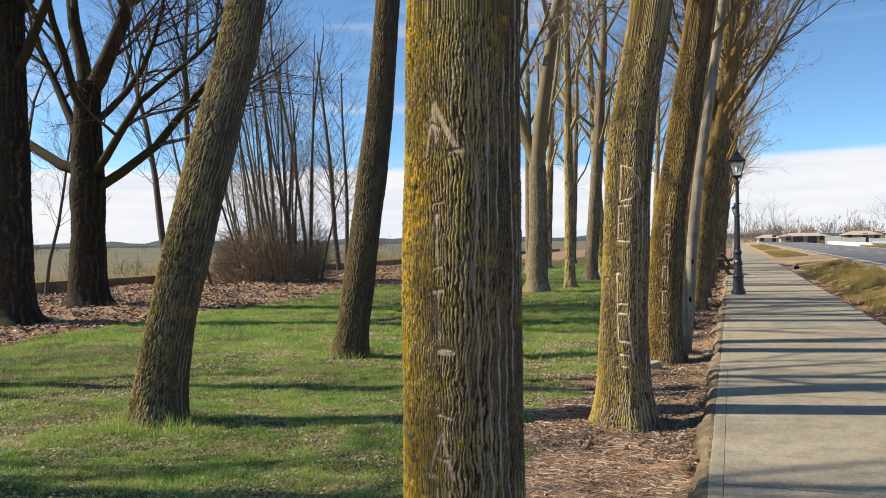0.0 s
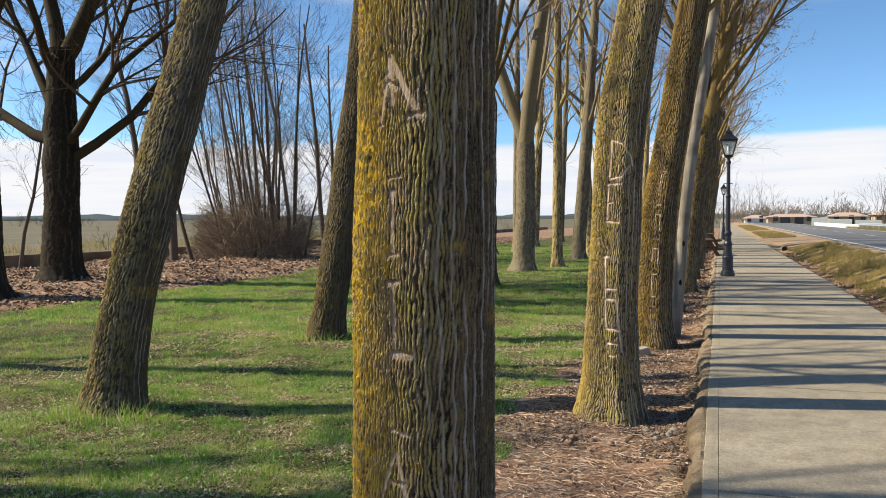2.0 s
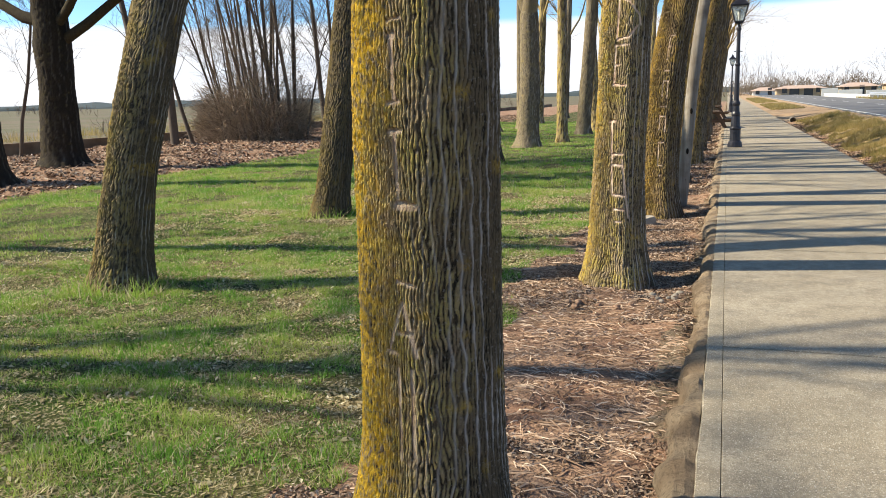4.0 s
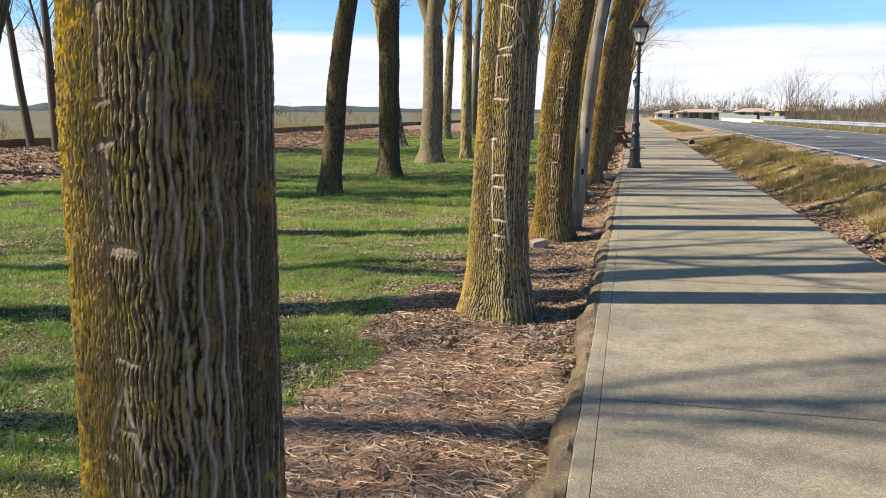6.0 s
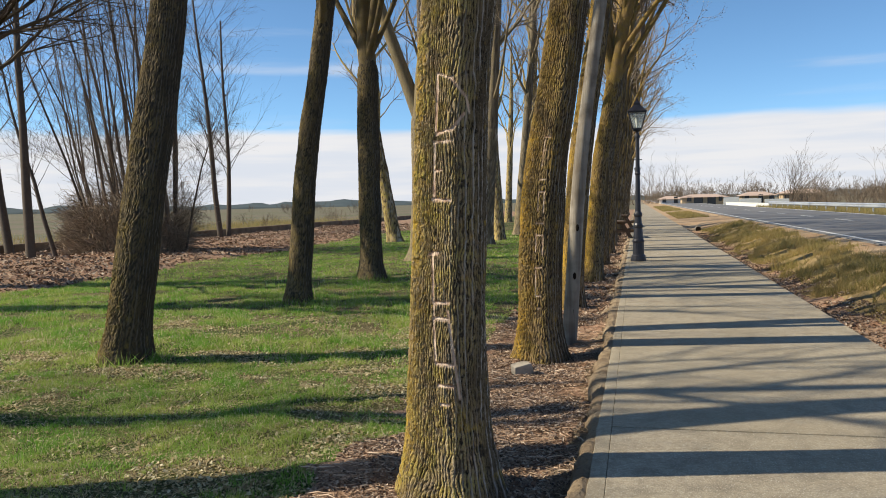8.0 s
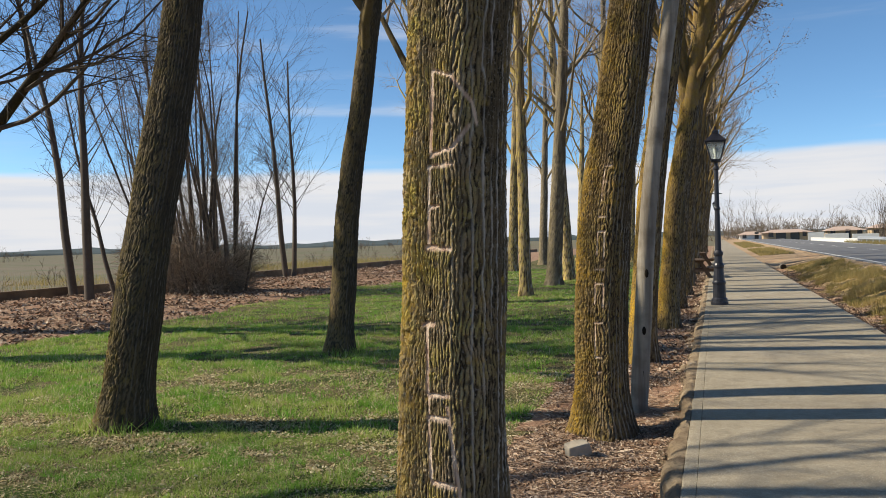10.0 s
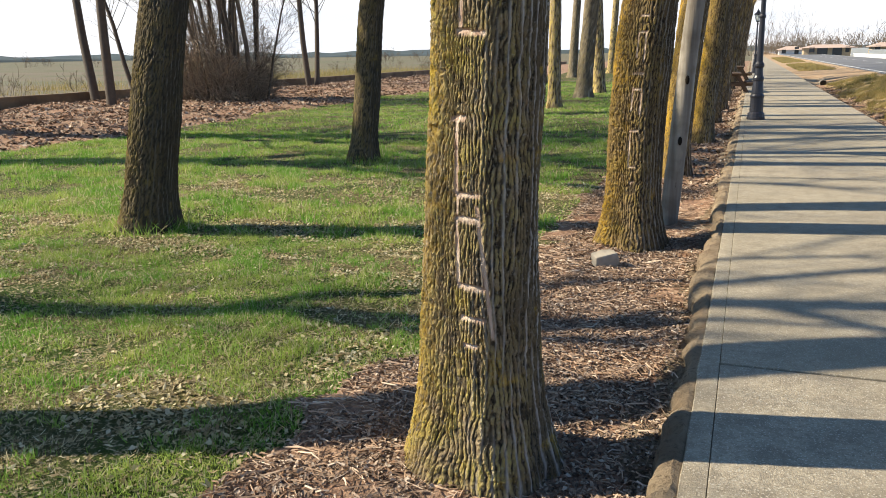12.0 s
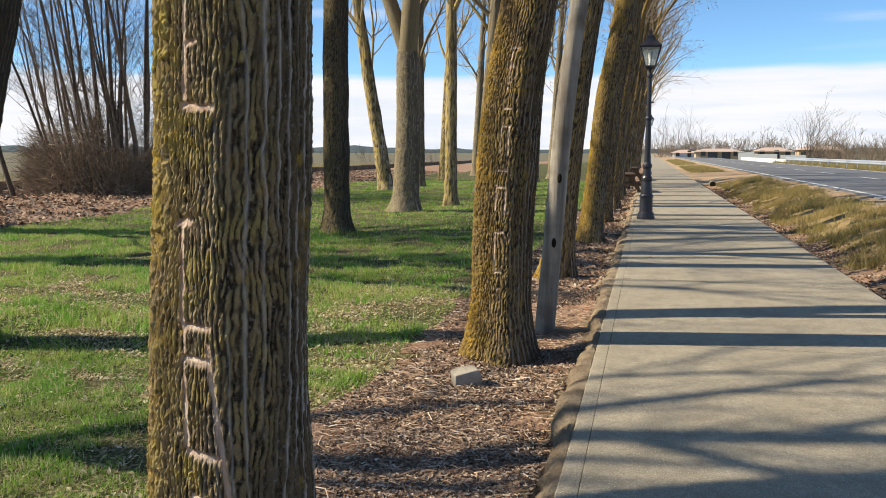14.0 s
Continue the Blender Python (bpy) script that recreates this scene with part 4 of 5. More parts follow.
# ---- street lamps ----
def street_lamp(at):
    lamp = empty("street_lamp", at, "black cast-iron street lamp with a four-sided lantern at the path's edge", "street lamp", "street lamps along the path")
    bm = bmesh.new()
    lathe(bm, [(0.175, 0), (0.175, 0.05), (0.165, 0.06), (0.16, 0.12), (0.13, 0.15), (0.125, 0.42), (0.135, 0.44), (0.135, 0.47), (0.115, 0.50), (0.095, 0.75), (0.105, 0.78), (0.105, 0.82), (0.085, 0.86)], 16)
    part("base", bm, M["iron"], lamp, "fluted cast base", smooth=False)
    bm = bmesh.new()
    lathe(bm, [(0.085, 0.84), (0.075, 1.0), (0.095, 1.04), (0.095, 1.08), (0.062, 1.13), (0.055, 1.7), (0.05, 1.95), (0.065, 1.97), (0.065, 2.0), (0.048, 2.03), (0.042, 2.78), (0.06, 2.80), (0.06, 2.84), (0.035, 2.88), (0.035, 2.95)], 18)
    part("post", bm, M["iron"], lamp, smooth=False)
    bm = bmesh.new()
    lathe(bm, [(0.03, 2.93), (0.09, 2.95), (0.10, 2.97), (0.10, 2.985), (0.03, 2.99)], 16)
    part("collar", bm, M["iron"], lamp)
    bm = bmesh.new()
    box(bm, (0.20, 0.02, 0.02), (0, 0, 2.3), (0, 0, 0), 0.004)
    part("ladder_bar", bm, M["iron"], lamp)
    lo, hi, z0, z1 = 0.095, 0.19, 3.0, 3.36
    for k4 in range(4):
        turn = pose(0, 0, 0, 0, 0, 90 * k4)
        bm = bmesh.new()
        q = [turn @ Vector(c) for c in ((-lo, -lo, z0), (lo, -lo, z0), (hi, -hi, z1), (-hi, -hi, z1))]
        q += [c + turn.to_3x3() @ Vector((0, 0.004, 0)) for c in q]
        vs = [bm.verts.new(c) for c in q]
        for fc in ((0, 1, 2, 3), (7, 6, 5, 4), (0, 4, 5, 1), (1, 5, 6, 2), (2, 6, 7, 3), (3, 7, 4, 0)):
            bm.faces.new([vs[i] for i in fc])
        pane = part("pane", bm, M["glass"], lamp, "clear glass pane")
        pane.visible_shadow = False
        v, f = tubes([(np.array([turn @ Vector((-lo, -lo, z0)), turn @ Vector((-hi, -hi, z1))]), np.array([0.014, 0.014]))], 6)
        hang("glazing_bar", mesh_np("glazing_bar", v, f, M["iron"]), lamp)
    for z, s in ((z0, lo), (z1, hi)):
        bm = bmesh.new()
        for k4 in range(4):
            box(bm, (2 * s + 0.03, 0.024, 0.024), tuple(pose(0, 0, 0, 0, 0, 90 * k4) @ Vector((0, -s, z))), (0, 0, 90 * k4), 0.004)
        part("lantern_rail", bm, M["iron"], lamp)
    bm = bmesh.new()
    lathe(bm, [(0.30, 3.37), (0.305, 3.385), (0.24, 3.43), (0.13, 3.51), (0.10, 3.53), (0.10, 3.57), (0.07, 3.60), (0.03, 3.63), (0.035, 3.65), (0.012, 3.70)], 4)
    bmesh.ops.rotate(bm, verts=bm.verts, cent=(0, 0, 0), matrix=Matrix.Rotation(radians(45), 3, 'Z'))
    part("lantern_roof", bm, M["iron"], lamp)
    bm = bmesh.new()
    lathe(bm, [(0.02, 3.0), (0.03, 3.04), (0.03, 3.12), (0.045, 3.16), (0.045, 3.24), (0.02, 3.28)], 12)
    part("bulb", bm, M["white"], lamp, "white bulb", smooth=True)
    return lamp


lamp = street_lamp(pose(0.19, 22.25, 0.003))
copy_thing(lamp, pose(0.22, 58.0, 0.003))


# ---- picnic tables ----
def picnic_table(at):
    t = empty("picnic_table", at, "dark wooden picnic table with fixed benches under the poplars", "table", "picnic tables")
    for i in range(5):
        bm = bmesh.new()
        box(bm, (0.13, 1.7, 0.04), (-0.28 + 0.14 * i, 0, 0.74), (0, 0, 0), 0.006)
        part("tabletop_plank", bm, M["planks"], t)
    for sx in (-1, 1):
        for i in (0, 1):
            bm = bmesh.new()
            box(bm, (0.12, 1.7, 0.04), (sx * (0.58 + 0.13 * i), 0, 0.45), (0, 0, 0), 0.006)
            part("bench_plank", bm, M["planks"], t)
    for sy in (-0.6, 0.6):
        for sx in (-1, 1):
            bm = bmesh.new()
            box(bm, (0.09, 0.045, 0.84), (sx * 0.42, sy, 0.36), (0, -sx * 30, 0), 0.006)
            part("leg", bm, M["planks"], t)
        bm = bmesh.new()
        box(bm, (1.45, 0.045, 0.09), (0, sy + 0.047, 0.385), (0, 0, 0), 0.006)
        part("crossbeam", bm, M["planks"], t)
        bm = bmesh.new()
        box(bm, (0.66, 0.045, 0.07), (0, sy + 0.047, 0.685), (0, 0, 0), 0.006)
        part("batten", bm, M["planks"], t)
    return t


table = picnic_table(pose(-0.62, 34.2, -0.13, 0, 0, 4))
copy_thing(table, pose(-0.66, 46.0, -0.13, 0, 0, -3))


# ---- stones ----
def stone(at, size, seed, label="rounded pebble lying in the leaf litter", name="pebble", group="pebbles by the tree foot"):
    bm = bmesh.new()
    bmesh.ops.create_icosphere(bm, subdivisions=3 if size[0] > 0.05 else 2, radius=1.0)
    for v in bm.verts:
        n = noise.noise(v.co * 1.1 + Vector((seed * 3.7, 0, 0)))
        c = v.co
        p = 4.0 if size[0] > 0.05 else 2.4
        s = (abs(c.x) ** p + abs(c.y) ** p + abs(c.z) ** p) ** (1 / p)
        v.co = Vector((c.x * size[0], c.y * size[1], c.z * size[2])) / s * (1 + 0.22 * n)
    ob = part(name, bm, M["soil" if name == "clod" else "stone"], None, label, at, smooth=True)
    return tagged(ob, label, "stone", group)


bm = bmesh.new()
box(bm, (0.175, 0.125, 0.095), (0, 0, 0), (0, 0, 0), 0.014)
bmesh.ops.subdivide_edges(bm, edges=bm.edges[:], cuts=1, use_grid_fill=True)
for v in bm.verts:
    v.co *= 1 + 0.16 * noise.noise(v.co * 9 + Vector((2.2, 0, 0)))
    v.co.x *= 1 - 1.3 * v.co.z
tagged(part("stone", bm, M["stone"], None, "", pose(-0.86, 10.22, -0.085, 4, -10, 28)), "pale square-edged stone lying before a leaning poplar", "stone")
rng = np.random.RandomState(9)
for n in range(7):
    s = rng.uniform(0.015, 0.03)
    stone(pose(-0.52 + rng.uniform(0, 0.26), 6.66 + rng.uniform(-0.12, 0.2), -0.135, 0, 0, rng.uniform(0, 180)), (s * 1.2, s, s * 0.8), 10 + n)
for n in range(6):
    s = rng.uniform(0.012, 0.026)
    stone(pose(-1.1 + rng.uniform(0, 0.5), 6.35 + rng.uniform(-0.15, 0.15), -0.125, 0, 0, rng.uniform(0, 180)), (s * 1.2, s, s * 0.7), 30 + n, "crumbled lump of bark and earth", "clod", "clods by the tree foot")

# ---- low wall by the field ----
wall = empty("wall_west", pose(-22.4, 0, 0), "low brown wall between the grove and the fields", "wall", kind="structure")
rng = np.random.RandomState(31)
for n in range(26):
    y0 = 8 + n * 4.0
    bm = bmesh.new()
    box(bm, (0.30, 3.985, 0.50), (0.1 * math.sin(n * 0.9), y0 + 2, 0.02 + rng.uniform(-0.02, 0.02)), (0, 0, rng.uniform(-0.6, 0.6)), 0.02)
    part("wall_bay", bm, M["wall"], wall)

# ---- road ----
bm = bmesh.new()
box(bm, (8.0, 900, 0.1), (9.85, 380, 0.15))
road = tagged(part("road", bm, M["asphalt"]), "grey asphalt road striped by tree shadows", "road", kind="structure")
for x, w in ((6.15, 0.14), (13.55, 0.14)):
    bm = bmesh.new()
    box(bm, (w, 898, 0.004), (x, 380, 0.203))
    part("edge_line", bm, M["paint"], road, "worn white edge line")
for n in range(18):
    bm = bmesh.new()
    box(bm, (0.12, 3.5, 0.004), (9.85, -8 + n * 9.0, 0.203))
    part("centre_dash", bm, M["paint"], road, "white centre line dash")

# ---- guard rail across the road ----
rail = empty("guard_rail", pose(15.2, 0, 0), "galvanised steel guard rail on the far side of the road", "guard rail")
prof = [(0.0, 0.50), (-0.05, 0.55), (-0.05, 0.60), (0.0, 0.65), (-0.05, 0.70), (-0.05, 0.75), (0.0, 0.80)]
for n in range(10):
    y0, y1 = 36 + n * 7.0, 43 + n * 7.0 - 0.02
    bm = bmesh.new()
    ends = [[bm.verts.new((px + dx, y, pz)) for px, pz in prof] for y, dx in ((y0, 0.0), (y1, 0.0), (y1, 0.006), (y0, 0.006))]
    for e, g in zip(ends, ends[1:] + ends[:1]):
        for i in range(len(prof) - 1):
            bm.faces.new((e[i], e[i + 1], g[i + 1], g[i]))
    part("rail_beam", bm, M["steel"], rail)
    for yy in (y0 + 1.7, y0 + 5.2):
        bm = bmesh.new()
        box(bm, (0.10, 0.05, 1.1), (0.06, yy, 0.25), (0, 0, 0), 0.006)
        part("rail_post", bm, M["steel"], rail)
bm = bmesh.new()
box(bm, (0.3, 48, 0.65), (16.6, 140, 0.1), (0, 0, 0.5), 0.03)
box(bm, (0.4, 48.1, 0.1), (16.6, 140, 0.45), (0, 0, 0.5), 0.02)
tagged(part("parapet", bm, M["white"]), "long white parapet beside the road", "wall")

# culvert under the drive
bm = bmesh.new()
lathe(bm, [(0.13, 0), (0.16, 0), (0.16, 0.5), (0.13, 0.5)], 20)
bmesh.ops.rotate(bm, verts=bm.verts, cent=(0, 0, 0), matrix=Matrix.Rotation(radians(-90), 3, 'X'))
culvert = tagged(part("culvert", bm, M["kerb"], None, "", pose(3.22, 47.1, -0.20)), "concrete culvert mouth under the sandy drive", "pipe")
bm = bmesh.new()
bmesh.ops.create_circle(bm, cap_ends=True, segments=20, radius=0.135, matrix=pose(0, -0.004, 0, 90, 0, 0))
part("opening", bm, M["hole"], culvert, "dark mouth of the pipe")


# ---- far houses ----
def house(x, y, w, d, h, ridge, wall_m, openings, label):
    hs = empty("house", pose(x, y, -0.3), label, "house", "far roadside houses")
    bm = bmesh.new()
    box(bm, (w, d, h), (0, 0, h / 2))
    part("wall", bm, M[wall_m], hs)
    bm = bmesh.new()
    o = 0.7
    v = [bm.verts.new(c) for c in ((-w / 2 - o, -d / 2 - o, h - 0.1), (w / 2 + o, -d / 2 - o, h - 0.1), (w / 2 + o, d / 2 + o, h - 0.1), (-w / 2 - o, d / 2 + o, h - 0.1), (-w / 2 + d * 0.3, 0, h + ridge), (w / 2 - d * 0.3, 0, h + ridge))]
    for fc in ((0, 1, 5, 4), (2, 3, 4, 5), (1, 2, 5), (3, 0, 4), (3, 2, 1, 0)):
        bm.faces.new([v[i] for i in fc])
    part("roof", bm, M["tile"], hs, "low tiled roof")
    for ox, ow, oz, oh, nm in openings:
        bm = bmesh.new()
        box(bm, (ow, 0.12, oh), (ox, -d / 2 - 0.02, oz + oh / 2), (0, 0, 0), 0.02)
        part(nm, bm, M["pane"], hs, "dark opening")
    return hs


house(14.8, 200, 9.5, 7, 1.9, 0.6, "ochre", [(-3.2, 1.0, 0.9, 1.1, "window"), (-1.2, 2.0, 0.2, 1.6, "door"), (1.6, 1.8, 0.2, 1.6, "door"), (3.5, 0.8, 0.9, 1.1, "window")], "low roadside house with a tiled roof and dark porch")
house(27.0, 205, 7.0, 6, 2.0, 0.8, "ochre", [(-2.5, 1.0, 1.0, 1.1, "window"), (0.5, 1.0, 0.2, 2.0, "door"), (2.8, 1.0, 1.0, 1.1, "window")], "ochre roadside house with a tiled roof")
house(8.2, 215, 5.0, 5, 1.6, 0.7, "white", [(-1.5, 0.9, 0.7, 1.0, "window"), (1.2, 0.9, 0.2, 1.9, "door")], "small white outbuilding far along the road")
house(42.0, 235, 10.0, 6, 2.4, 0.9, "ochre", [(-4, 1.2, 0.8, 1.1, "window"), (0, 2.0, 0.2, 2.0, "door"), (4, 1.2, 0.8, 1.1, "window")], "long ochre barn among bare scrub")
for x, y, w, h in ((20.5, 196, 3.2, 1.5), (24.5, 196, 4.6, 1.1), (30, 196, 5.0, 0.9)):
    bm = bmesh.new()
    box(bm, (w, 0.3, h + 0.4), (x, y, h / 2 - 0.3), (0, 0, 0), 0.03)
    tagged(part("yard_wall", bm, M["white"]), "white yard wall before the far houses", "wall", "far yard walls")


# ---- far scrub and trees across the road ----
def shrub(seed, h, spread, stems, r=0.03):
    rng = np.random.RandomState(seed)
    out = {}
    for _ in range(stems):
        a = rng.uniform(0, 2 * math.pi)
        q = rng.uniform(0, spread)
        d = np.array([math.cos(a) * 0.35, math.sin(a) * 0.35, 1.0]) + rng.normal(0, 0.15, 3)
        grow(rng, (math.cos(a) * q, math.sin(a) * q, 0), d / np.linalg.norm(d), h * rng.uniform(0.6, 1.0), r, 0, out, bend=0.2, rise=0.1, kids=(4, 2), spread=0.6, thin=0.016)
    v, f = tubes([l for lev in out for l in out[lev]], 3)
    ob = new("bare_shrub", mesh_np("bare_shrub", v, f, M["scrub"]))
    return tagged(ob, "brown leafless shrub across the road", "shrub", "scrub across the road")


rng = np.random.RandomState(77)
kinds = [shrub(200 + i, 2.4 + 0.4 * i, 1.7, 7) for i in range(3)]
for i, s in enumerate(kinds):
    s.matrix_basis = pose(27 + i * 5, 115 + i * 5, -0.3)
for n in range(80):
    y = rng.uniform(95, 200)
    copy_thing(kinds[n % 3], pose(max(20.0, y * rng.uniform(0.175, 0.40)), y, -0.35, 0, 0, rng.uniform(0, 360)))
for n in range(95):
    x, y = rng.uniform(-6, 95), rng.uniform(218, 300)
    copy_thing(kinds[n % 3], pose(x, y, -0.3, 0, 0, rng.uniform(0, 360)) @ Matrix.Scale(rng.uniform(1.2, 2.0), 4))
slim = [shrub(220 + i, 10.0, 0.9, 7, 0.07) for i in range(2)]
for i, s in enumerate(slim):
    s.name = "far_tree"
    tagged(s, "slim bare tree standing far across the road", "tree", "far bare trees")
    s.matrix_basis = pose(33 + i * 3, 205, -0.3)
for n, (x, y) in enumerate([(36, 215), (52, 200), (58, 190), (64, 205), (47, 240), (4, 260), (7, 270), (10, 265), (-4, 280), (14, 275)]):
    copy_thing(slim[n % 2], pose(x, y, -0.3, 0, 0, n * 70.0))
# brush and reeds by the field edge
for n in range(14):
    copy_thing(kinds[n % 3], pose(-26 - rng.uniform(0, 10), rng.uniform(30, 120), -0.35, 0, 0, rng.uniform(0, 360)) @ Matrix.Scale(0.45, 4))
for n in range(26):
    copy_thing(kinds[n % 3], pose(rng.uniform(-260, -60), rng.uniform(150, 420), -0.35, 0, 0, rng.uniform(0, 360)))


# ---- leaf litter, straw and grass ----
def scatter_blades(name, n, x0, x1, y0, y1, height, width, material, keep, seed, label, lean=0.8):
    """Single blades, tapered and bent, each of its own turn and length."""
    rng = np.random.RandomState(seed)
    x, y = rng.uniform(x0, x1, n), rng.uniform(y0, y1, n)
    ok = keep(x, y)
    x, y = x[ok], y[ok]
    n = len(x)
    a = rng.uniform(0, 2 * np.pi, n)
    h = height * rng.uniform(0.45, 1.25, n) * (0.45 + 1.1 * vnoise(x / 0.16, y / 0.16, 512, seed + 500, 512))
    w = width * rng.uniform(0.6, 1.3, n)
    l = h * rng.normal(0, lean, n)
    b = rng.uniform(0, 2 * np.pi, n)
    z = cross_z(x, y) - 0.01
    ca, sa = np.cos(a) * w / 2, np.sin(a) * w / 2
    v = np.stack([np.stack([x - ca, y - sa, z], -1), np.stack([x + ca, y + sa, z], -1), np.stack([x + np.cos(b) * l, y + np.sin(b) * l, z + h], -1)], 1).reshape(-1, 3)
    return tagged(new(name, mesh_np(name, v, np.arange(3 * n).reshape(-1, 3), material)), label, "grass", kind="stuff")


def turf_here(x, y):
    thick = vnoise(x / 0.45, y / 0.45, 256, 51, 256) * 0.6 + vnoise(x / 0.07, y / 0.07, 512, 52, 512) * 0.4
    return lawn_edges(x, y) & (np.random.RandomState(5).rand(len(x)) < np.clip(thick * 5.0 - 1.70 - 0.6 * (vnoise(x / 0.6, y / 0.35, 256, 53, 256) > 0.72), 0.02, 1))


scatter_blades("lawn_grass", 380000, -6.2, -1.2, 2.0, 10.5, 0.040, 0.0065, M["grass"], turf_here, 61, "short green lawn grass with dry patches")
scatter_blades("lawn_grass", 240000, -11.5, -1.2, 10.5, 19, 0.06, 0.011, M["grass"], turf_here, 62, "short green lawn grass with dry patches")
scatter_blades("lawn_grass", 90000, -12.0, -6.2, 3.2, 10.5, 0.05, 0.008, M["grass"], turf_here, 63, "short green lawn grass with dry patches")
scatter_blades("lawn_grass", 200000, -14, -1.2, 19, 48, 0.06, 0.018, M["grass"], turf_here, 64, "short green lawn grass with dry patches")


def thatch_here(x, y):
    dry = vnoise(x / 0.9, y / 0.45, 256, 54, 256) * 0.65 + vnoise(x / 0.12, y / 0.09, 512, 55, 512) * 0.5
    return lawn_edges(x, y) & (np.random.RandomState(6).rand(len(x)) < np.clip(dry * 4.2 - 1.75 - 0.25 * np.clip(y - 5.5, 0, 4), 0.03, 1))


scatter_blades("dead_thatch", 210000, -6.4, -1.25, 2.0, 9.5, 0.022, 0.0085, M["thatch"], thatch_here, 70, "pale dead grass lying through the lawn", 2.2)
scatter_blades("dead_thatch", 25000, -10.5, -1.25, 9.5, 18, 0.03, 0.014, M["thatch"], thatch_here, 73, "pale dead grass lying through the lawn", 2.2)


def tuft_here(spots):
    return lambda x, y: np.min([np.hypot(x - px, y - py) for px, py in spots], axis=0) < 0.45


scatter_blades("grass_tufts", 60000, -6.6, -3.9, 5.2, 26.5, 0.13, 0.010, M["grass"], tuft_here([(-4.75, 6.0), (-5.0, 10.4), (-5.19, 15.3), (-5.2, 19.15), (-5.68, 25.1)]), 65, "longer grass round the feet of the lawn poplars")
scatter_blades("verge_grass", 150000, 3.0, 5.2, 5, 47, 0.15, 0.010, M["grass_dry"], lambda x, y: (x > 3.35 + 0.5 * ground_noise(x, y, 0.8, 17)) & (ground_noise(x, y, 0.5, 71) + 0.6 * ground_noise(x, y, 0.13, 73) > 0.0), 66, "dry olive grass on the roadside bank", 0.7)
scatter_blades("verge_grass", 30000, 2.9, 5.0, 62, 150, 0.14, 0.03, M["grass_dry"], lambda x, y: (ground_noise(x, y, 4, 16) > -0.3) & ((y < 86) | (y > 95)), 67, "dry olive grass on the roadside bank", 0.7)
scatter_blades("rough_grass", 50000, 14.2, 24, 35, 110, 0.35, 0.05, M["grass_dry"], lambda x, y: x > 14.2, 68, "rough dry grass behind the guard rail", 0.6)
scatter_blades("field_weeds", 30000, -40, -22.8, 15, 90, 0.6, 0.025, M["grass_dry"], lambda x, y: ground_noise(x, y, 3, 72) > 0.02, 69, "dry weeds beyond the low wall", 0.4)


def scatter_leaves(name, n, x0, x1, y0, y1, size, keep, seed, label, material):
    """Dead leaves, each two triangles folded along the middle, lying at any tilt."""
    rng = np.random.RandomState(seed)
    x, y = rng.uniform(x0, x1, n), rng.uniform(y0, y1, n)
    ok = keep(x, y)
    x, y = x[ok], y[ok]
    n = len(x)
    s = size * rng.uniform(0.5, 1.4, n)[:, None]
    a = rng.uniform(0, 2 * np.pi, n)
    d = np.stack([np.cos(a), np.sin(a), rng.normal(0, 0.4, n)], -1) * s
    e = np.stack([-np.sin(a), np.cos(a), rng.normal(0.3, 0.6, n)], -1) * s * 0.26
    g = np.stack([np.sin(a), -np.cos(a), rng.normal(0.3, 0.6, n)], -1) * s * 0.26
    c = np.stack([x, y, cross_z(x, y) + rng.uniform(0.0, 0.014, n)], -1)
    v = np.stack([c - d * 0.5, c + e, c + d * 0.5, c + g], 1).reshape(-1, 3)
    i = np.arange(n)[:, None] * 4
    f = np.concatenate([i + np.array([[0, 2, 1]]), i + np.array([[0, 3, 2]])])
    return tagged(new(name, mesh_np(name, v, f, material)), label, "leaves", kind="stuff")


def scatter_straw(name, n, x0, x1, y0, y1, length, keep, seed, label):
    """Stalks and twiglets, bent strips of three corners' width lying on the soil."""
    rng = np.random.RandomState(seed)
    x, y = rng.uniform(x0, x1, n), rng.uniform(y0, y1, n)
    ok = keep(x, y)
    x, y = x[ok], y[ok]
    lines = []
    z = cross_z(x, y)
    a = rng.normal(0.1, 0.95, len(x))
    for i in range(len(x)):
        l = length * rng.uniform(0.3, 1.5)
        d = np.array([math.cos(a[i]), math.sin(a[i]), rng.normal(0, 0.07)]) * l / 2
        p = np.array([x[i], y[i], z[i] + 0.008])
        r = rng.uniform(0.0012, 0.0042)
        lines.append((np.array([p - d, p + rng.normal(0, 0.12, 3) * l * np.array([1, 1, 0.3]) + np.array([0, 0, 0.004]), p + d]), np.array([r, r, r * 0.6])))
    v, f = tubes(lines, 3)
    return tagged(new(name, mesh_np(name, v, f, M["straw"])), label, "straw", kind="stuff")


def bare(x, y):
    return ~lawn_edges(x, y)


scatter_leaves("leaf_litter", 120000, -1.9, -0.19, 3.0, 14, 0.023, lambda x, y: bare(x, y) & (ground_noise(x, y, 0.9, 81) + 0.6 * ground_noise(x, y, 0.2, 82) > -0.12 + 0.15 * np.exp(-((y - 6.1) / 0.9) ** 2)), 83, "dry brown leaf litter under the poplars", M["leaf"])
scatter_leaves("leaf_litter", 30000, -1.9, -0.16, 14, 48, 0.06, bare, 84, "dry brown leaf litter under the poplars", M["leaf"])
scatter_leaves("lawn_leaves", 130000, -7, -1.3, 2.0, 14, 0.030, lambda x, y: lawn_edges(x, y) & ((vnoise(x / 0.6, y / 0.35, 256, 53, 256) > 0.62) | (np.random.RandomState(8).rand(len(x)) < 0.16)), 86, "pale dead leaves lying in the lawn", M["thatch"])
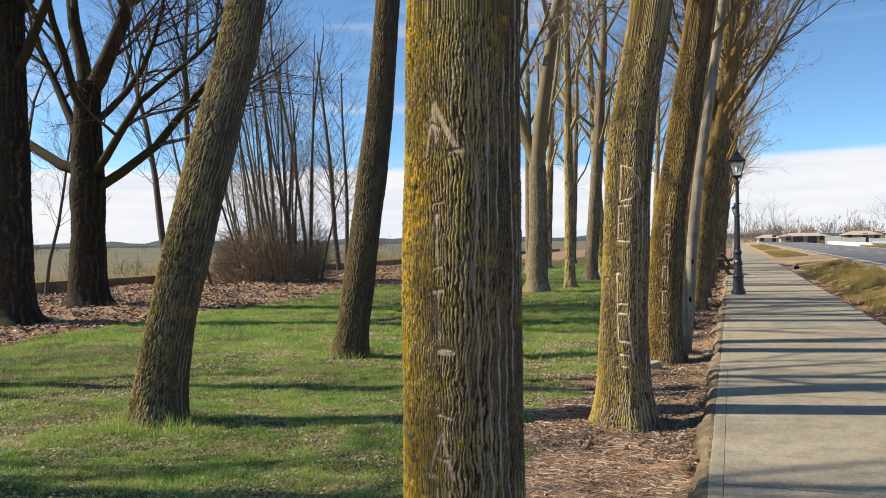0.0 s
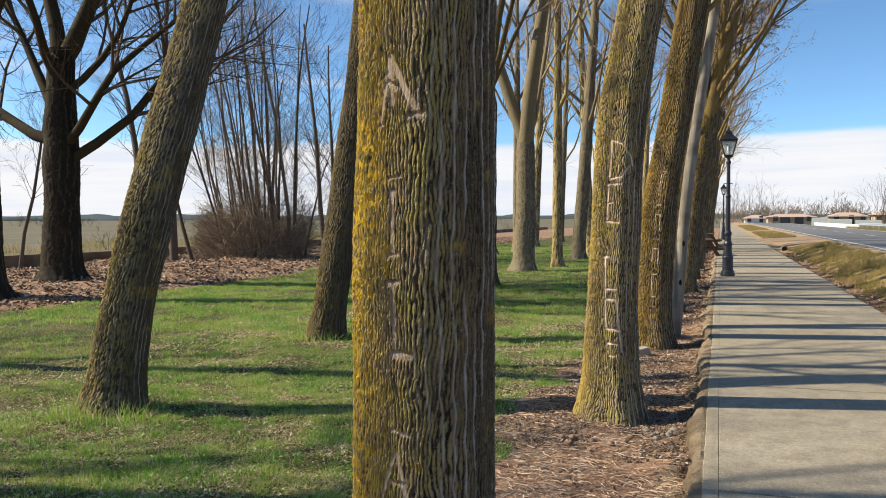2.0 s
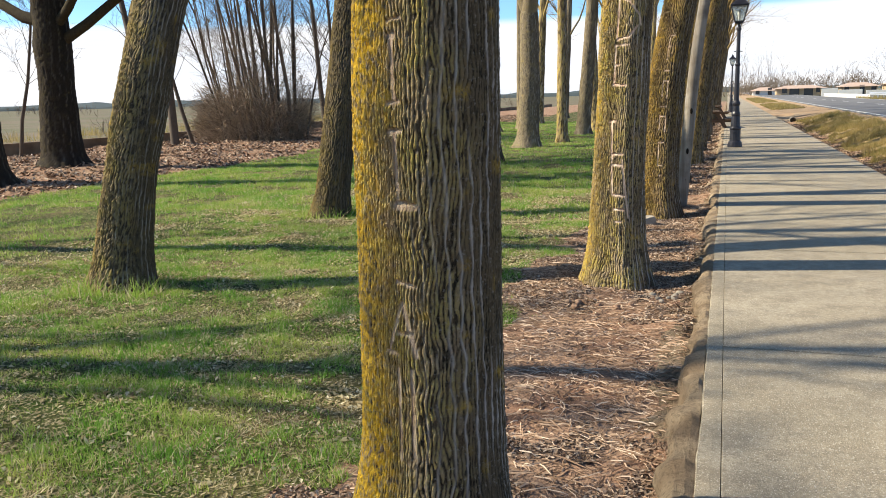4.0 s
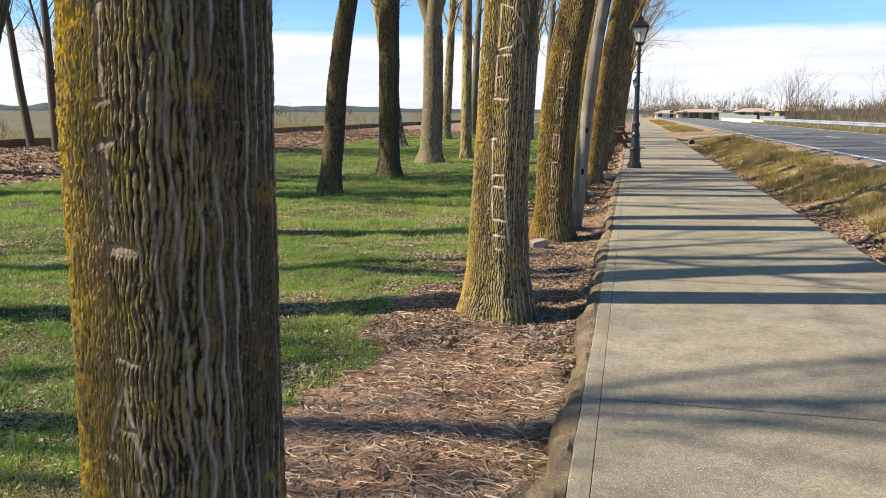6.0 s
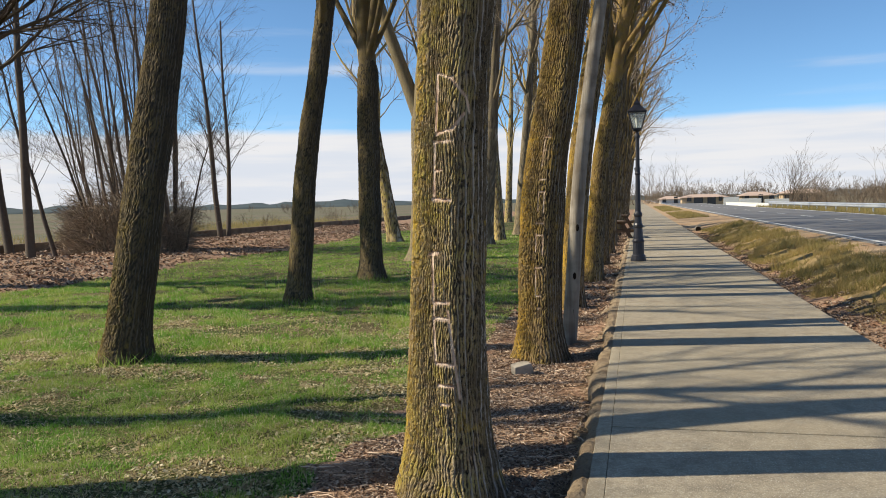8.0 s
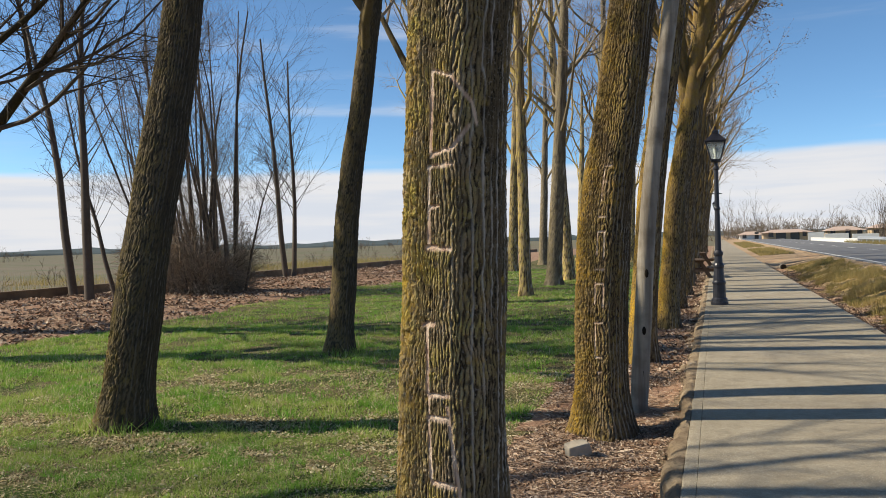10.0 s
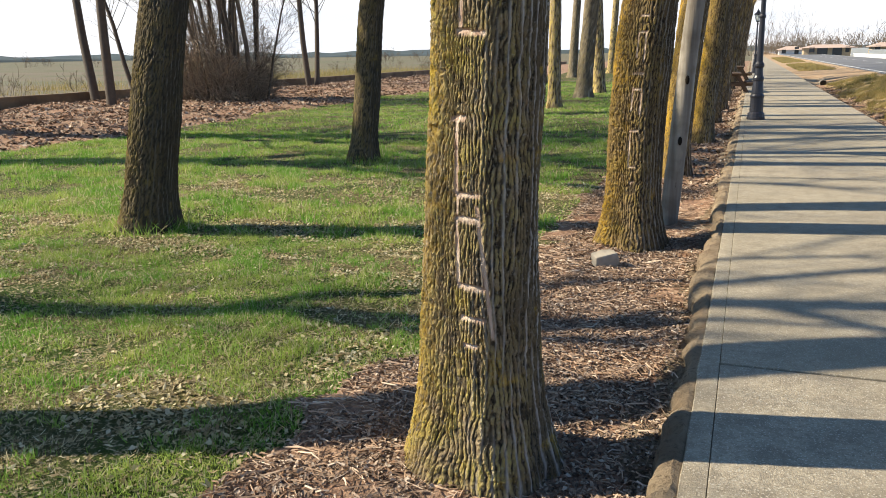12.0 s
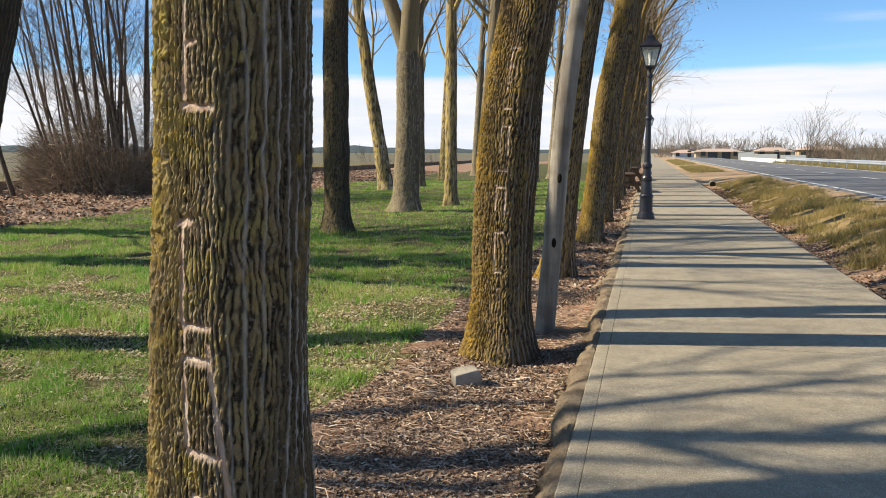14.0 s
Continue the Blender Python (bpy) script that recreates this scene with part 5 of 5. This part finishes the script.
scatter_leaves("leaf_litter", 60000, -22, -10.5, 10, 62, 0.11, bare, 87, "deep dry leaf litter before the low wall", M["leaf"])
scatter_leaves("ditch_leaves", 42000, 2.38, 3.6, 5, 47, 0.05, lambda x, y: ground_noise(x, y, 0.4, 88) > -0.3, 89, "dry leaves gathered in the roadside ditch", M["leaf"])
scatter_straw("straw", 4200, -1.7, -0.18, 3.2, 12.5, 0.115, lambda x, y: bare(x, y) & (ground_noise(x, y, 0.8, 91) > -0.18 - 0.4 * np.exp(-((y - 6.1) / 0.8) ** 2)), 92, "dry straw and twiglets strewn on red soil")

scatter_straw("straw", 9000, -1.8, -0.2, 3.2, 13, 0.06, lambda x, y: bare(x, y) & (ground_noise(x, y, 0.5, 93) > -0.25), 94, "dry straw and twiglets strewn on red soil")

# ---- path ----
path = empty("path", pose(0, 0, 0), "pale concrete footpath with joints and a kerb strip", "path", kind="structure")
rng = np.random.RandomState(41)
bm = bmesh.new()
box(bm, (2.350, 2.982, 0.20), (1.1755, 1.5, -0.10), (0, 0, 0), 0.005)
slab_me = bpy.data.meshes.new("slab")
bm.to_mesh(slab_me)
bm.free()
slab_me.materials.append(M["concrete"])
for n in range(-3, 40):
    hang("slab", slab_me, path, "", pose(0, 2.1 + 3.0 * n, rng.uniform(-0.002, 0.002)))
bm = bmesh.new()
box(bm, (2.342, 600, 0.20), (1.177, 122.1 + 300, -0.10))
part("slab", bm, M["concrete"], path)


def kerb_strip():
    """The narrow edging strip, a little uneven along its outer side."""
    ys = np.arange(-6, 60, 0.05)
    prof = [(-0.002, -0.2), (-0.002, -0.001), (-0.040, 0.0), (-0.080, -0.002), (-0.087, -0.008), (-0.090, -0.05), (-0.092, -0.2)]
    V = []
    for i, (x, z) in enumerate(prof):
        wob = 0.0 if i < 3 else 0.010
        dx = wob * (ground_noise(ys, ys * 0 + 0.2, 0.45, 43) + 0.7 * ground_noise(ys, ys * 0 + i * 0.3, 0.1, 44))
        V.append(np.stack([x + dx, ys, z + 0.3 * wob * ground_noise(ys, ys * 0 + i * 0.2, 0.12, 45)], -1))
    V = np.stack(V, 1)
    n, m = V.shape[:2]
    i = np.arange(n - 1)[:, None] * m + np.arange(m - 1)[None]
    F = np.stack([i, i + m, i + m + 1, i + 1], -1).reshape(-1, 4)
    return mesh_np("kerb", V.reshape(-1, 3), F, M["concrete"])


hang("kerb", kerb_strip(), path, "narrow concrete edging outside a sawn joint")


def mortar_lip():
    """The rough spill of mortar and trodden earth outside the edging, broken and lumpy."""
    ys = np.arange(0, 36, 0.025)
    o = ys * 0
    reach = 0.095 + 0.07 * ground_noise(ys, o + 1.7, 0.5, 301) + 0.08 * ground_noise(ys, o + 4.1, 0.11, 302)
    reach = np.clip(reach, 0.03, 0.26)
    V = []
    for i, (f, z) in enumerate([(0.0, -0.2), (0.0, -0.006), (0.3, -0.004), (0.6, -0.012), (0.85, -0.03), (1.0, -0.06), (1.06, -0.11), (1.12, -0.30)]):
        x = -0.088 - f * reach
        w = 0.0 if i < 2 else 0.03 if i < 5 else 0.045
        x = x + (0.6 * w if i > 2 else 0) * ground_noise(ys, o + i * 0.11, 0.07, 303)
        V.append(np.stack([x, ys, z + w * (ground_noise(x, ys, 0.16, 304) + 0.5 * ground_noise(x, ys, 0.05, 305))], -1))
    V = np.stack(V, 1)
    n, m = V.shape[:2]
    i = np.arange(n - 1)[:, None] * m + np.arange(m - 1)[None]
    F = np.stack([i, i + m, i + m + 1, i + 1], -1).reshape(-1, 4)
    return mesh_np("mortar_lip", V.reshape(-1, 3), F, M["haunch"])


hang("mortar_lip", mortar_lip(), path, "rough broken lip of mortar and earth")
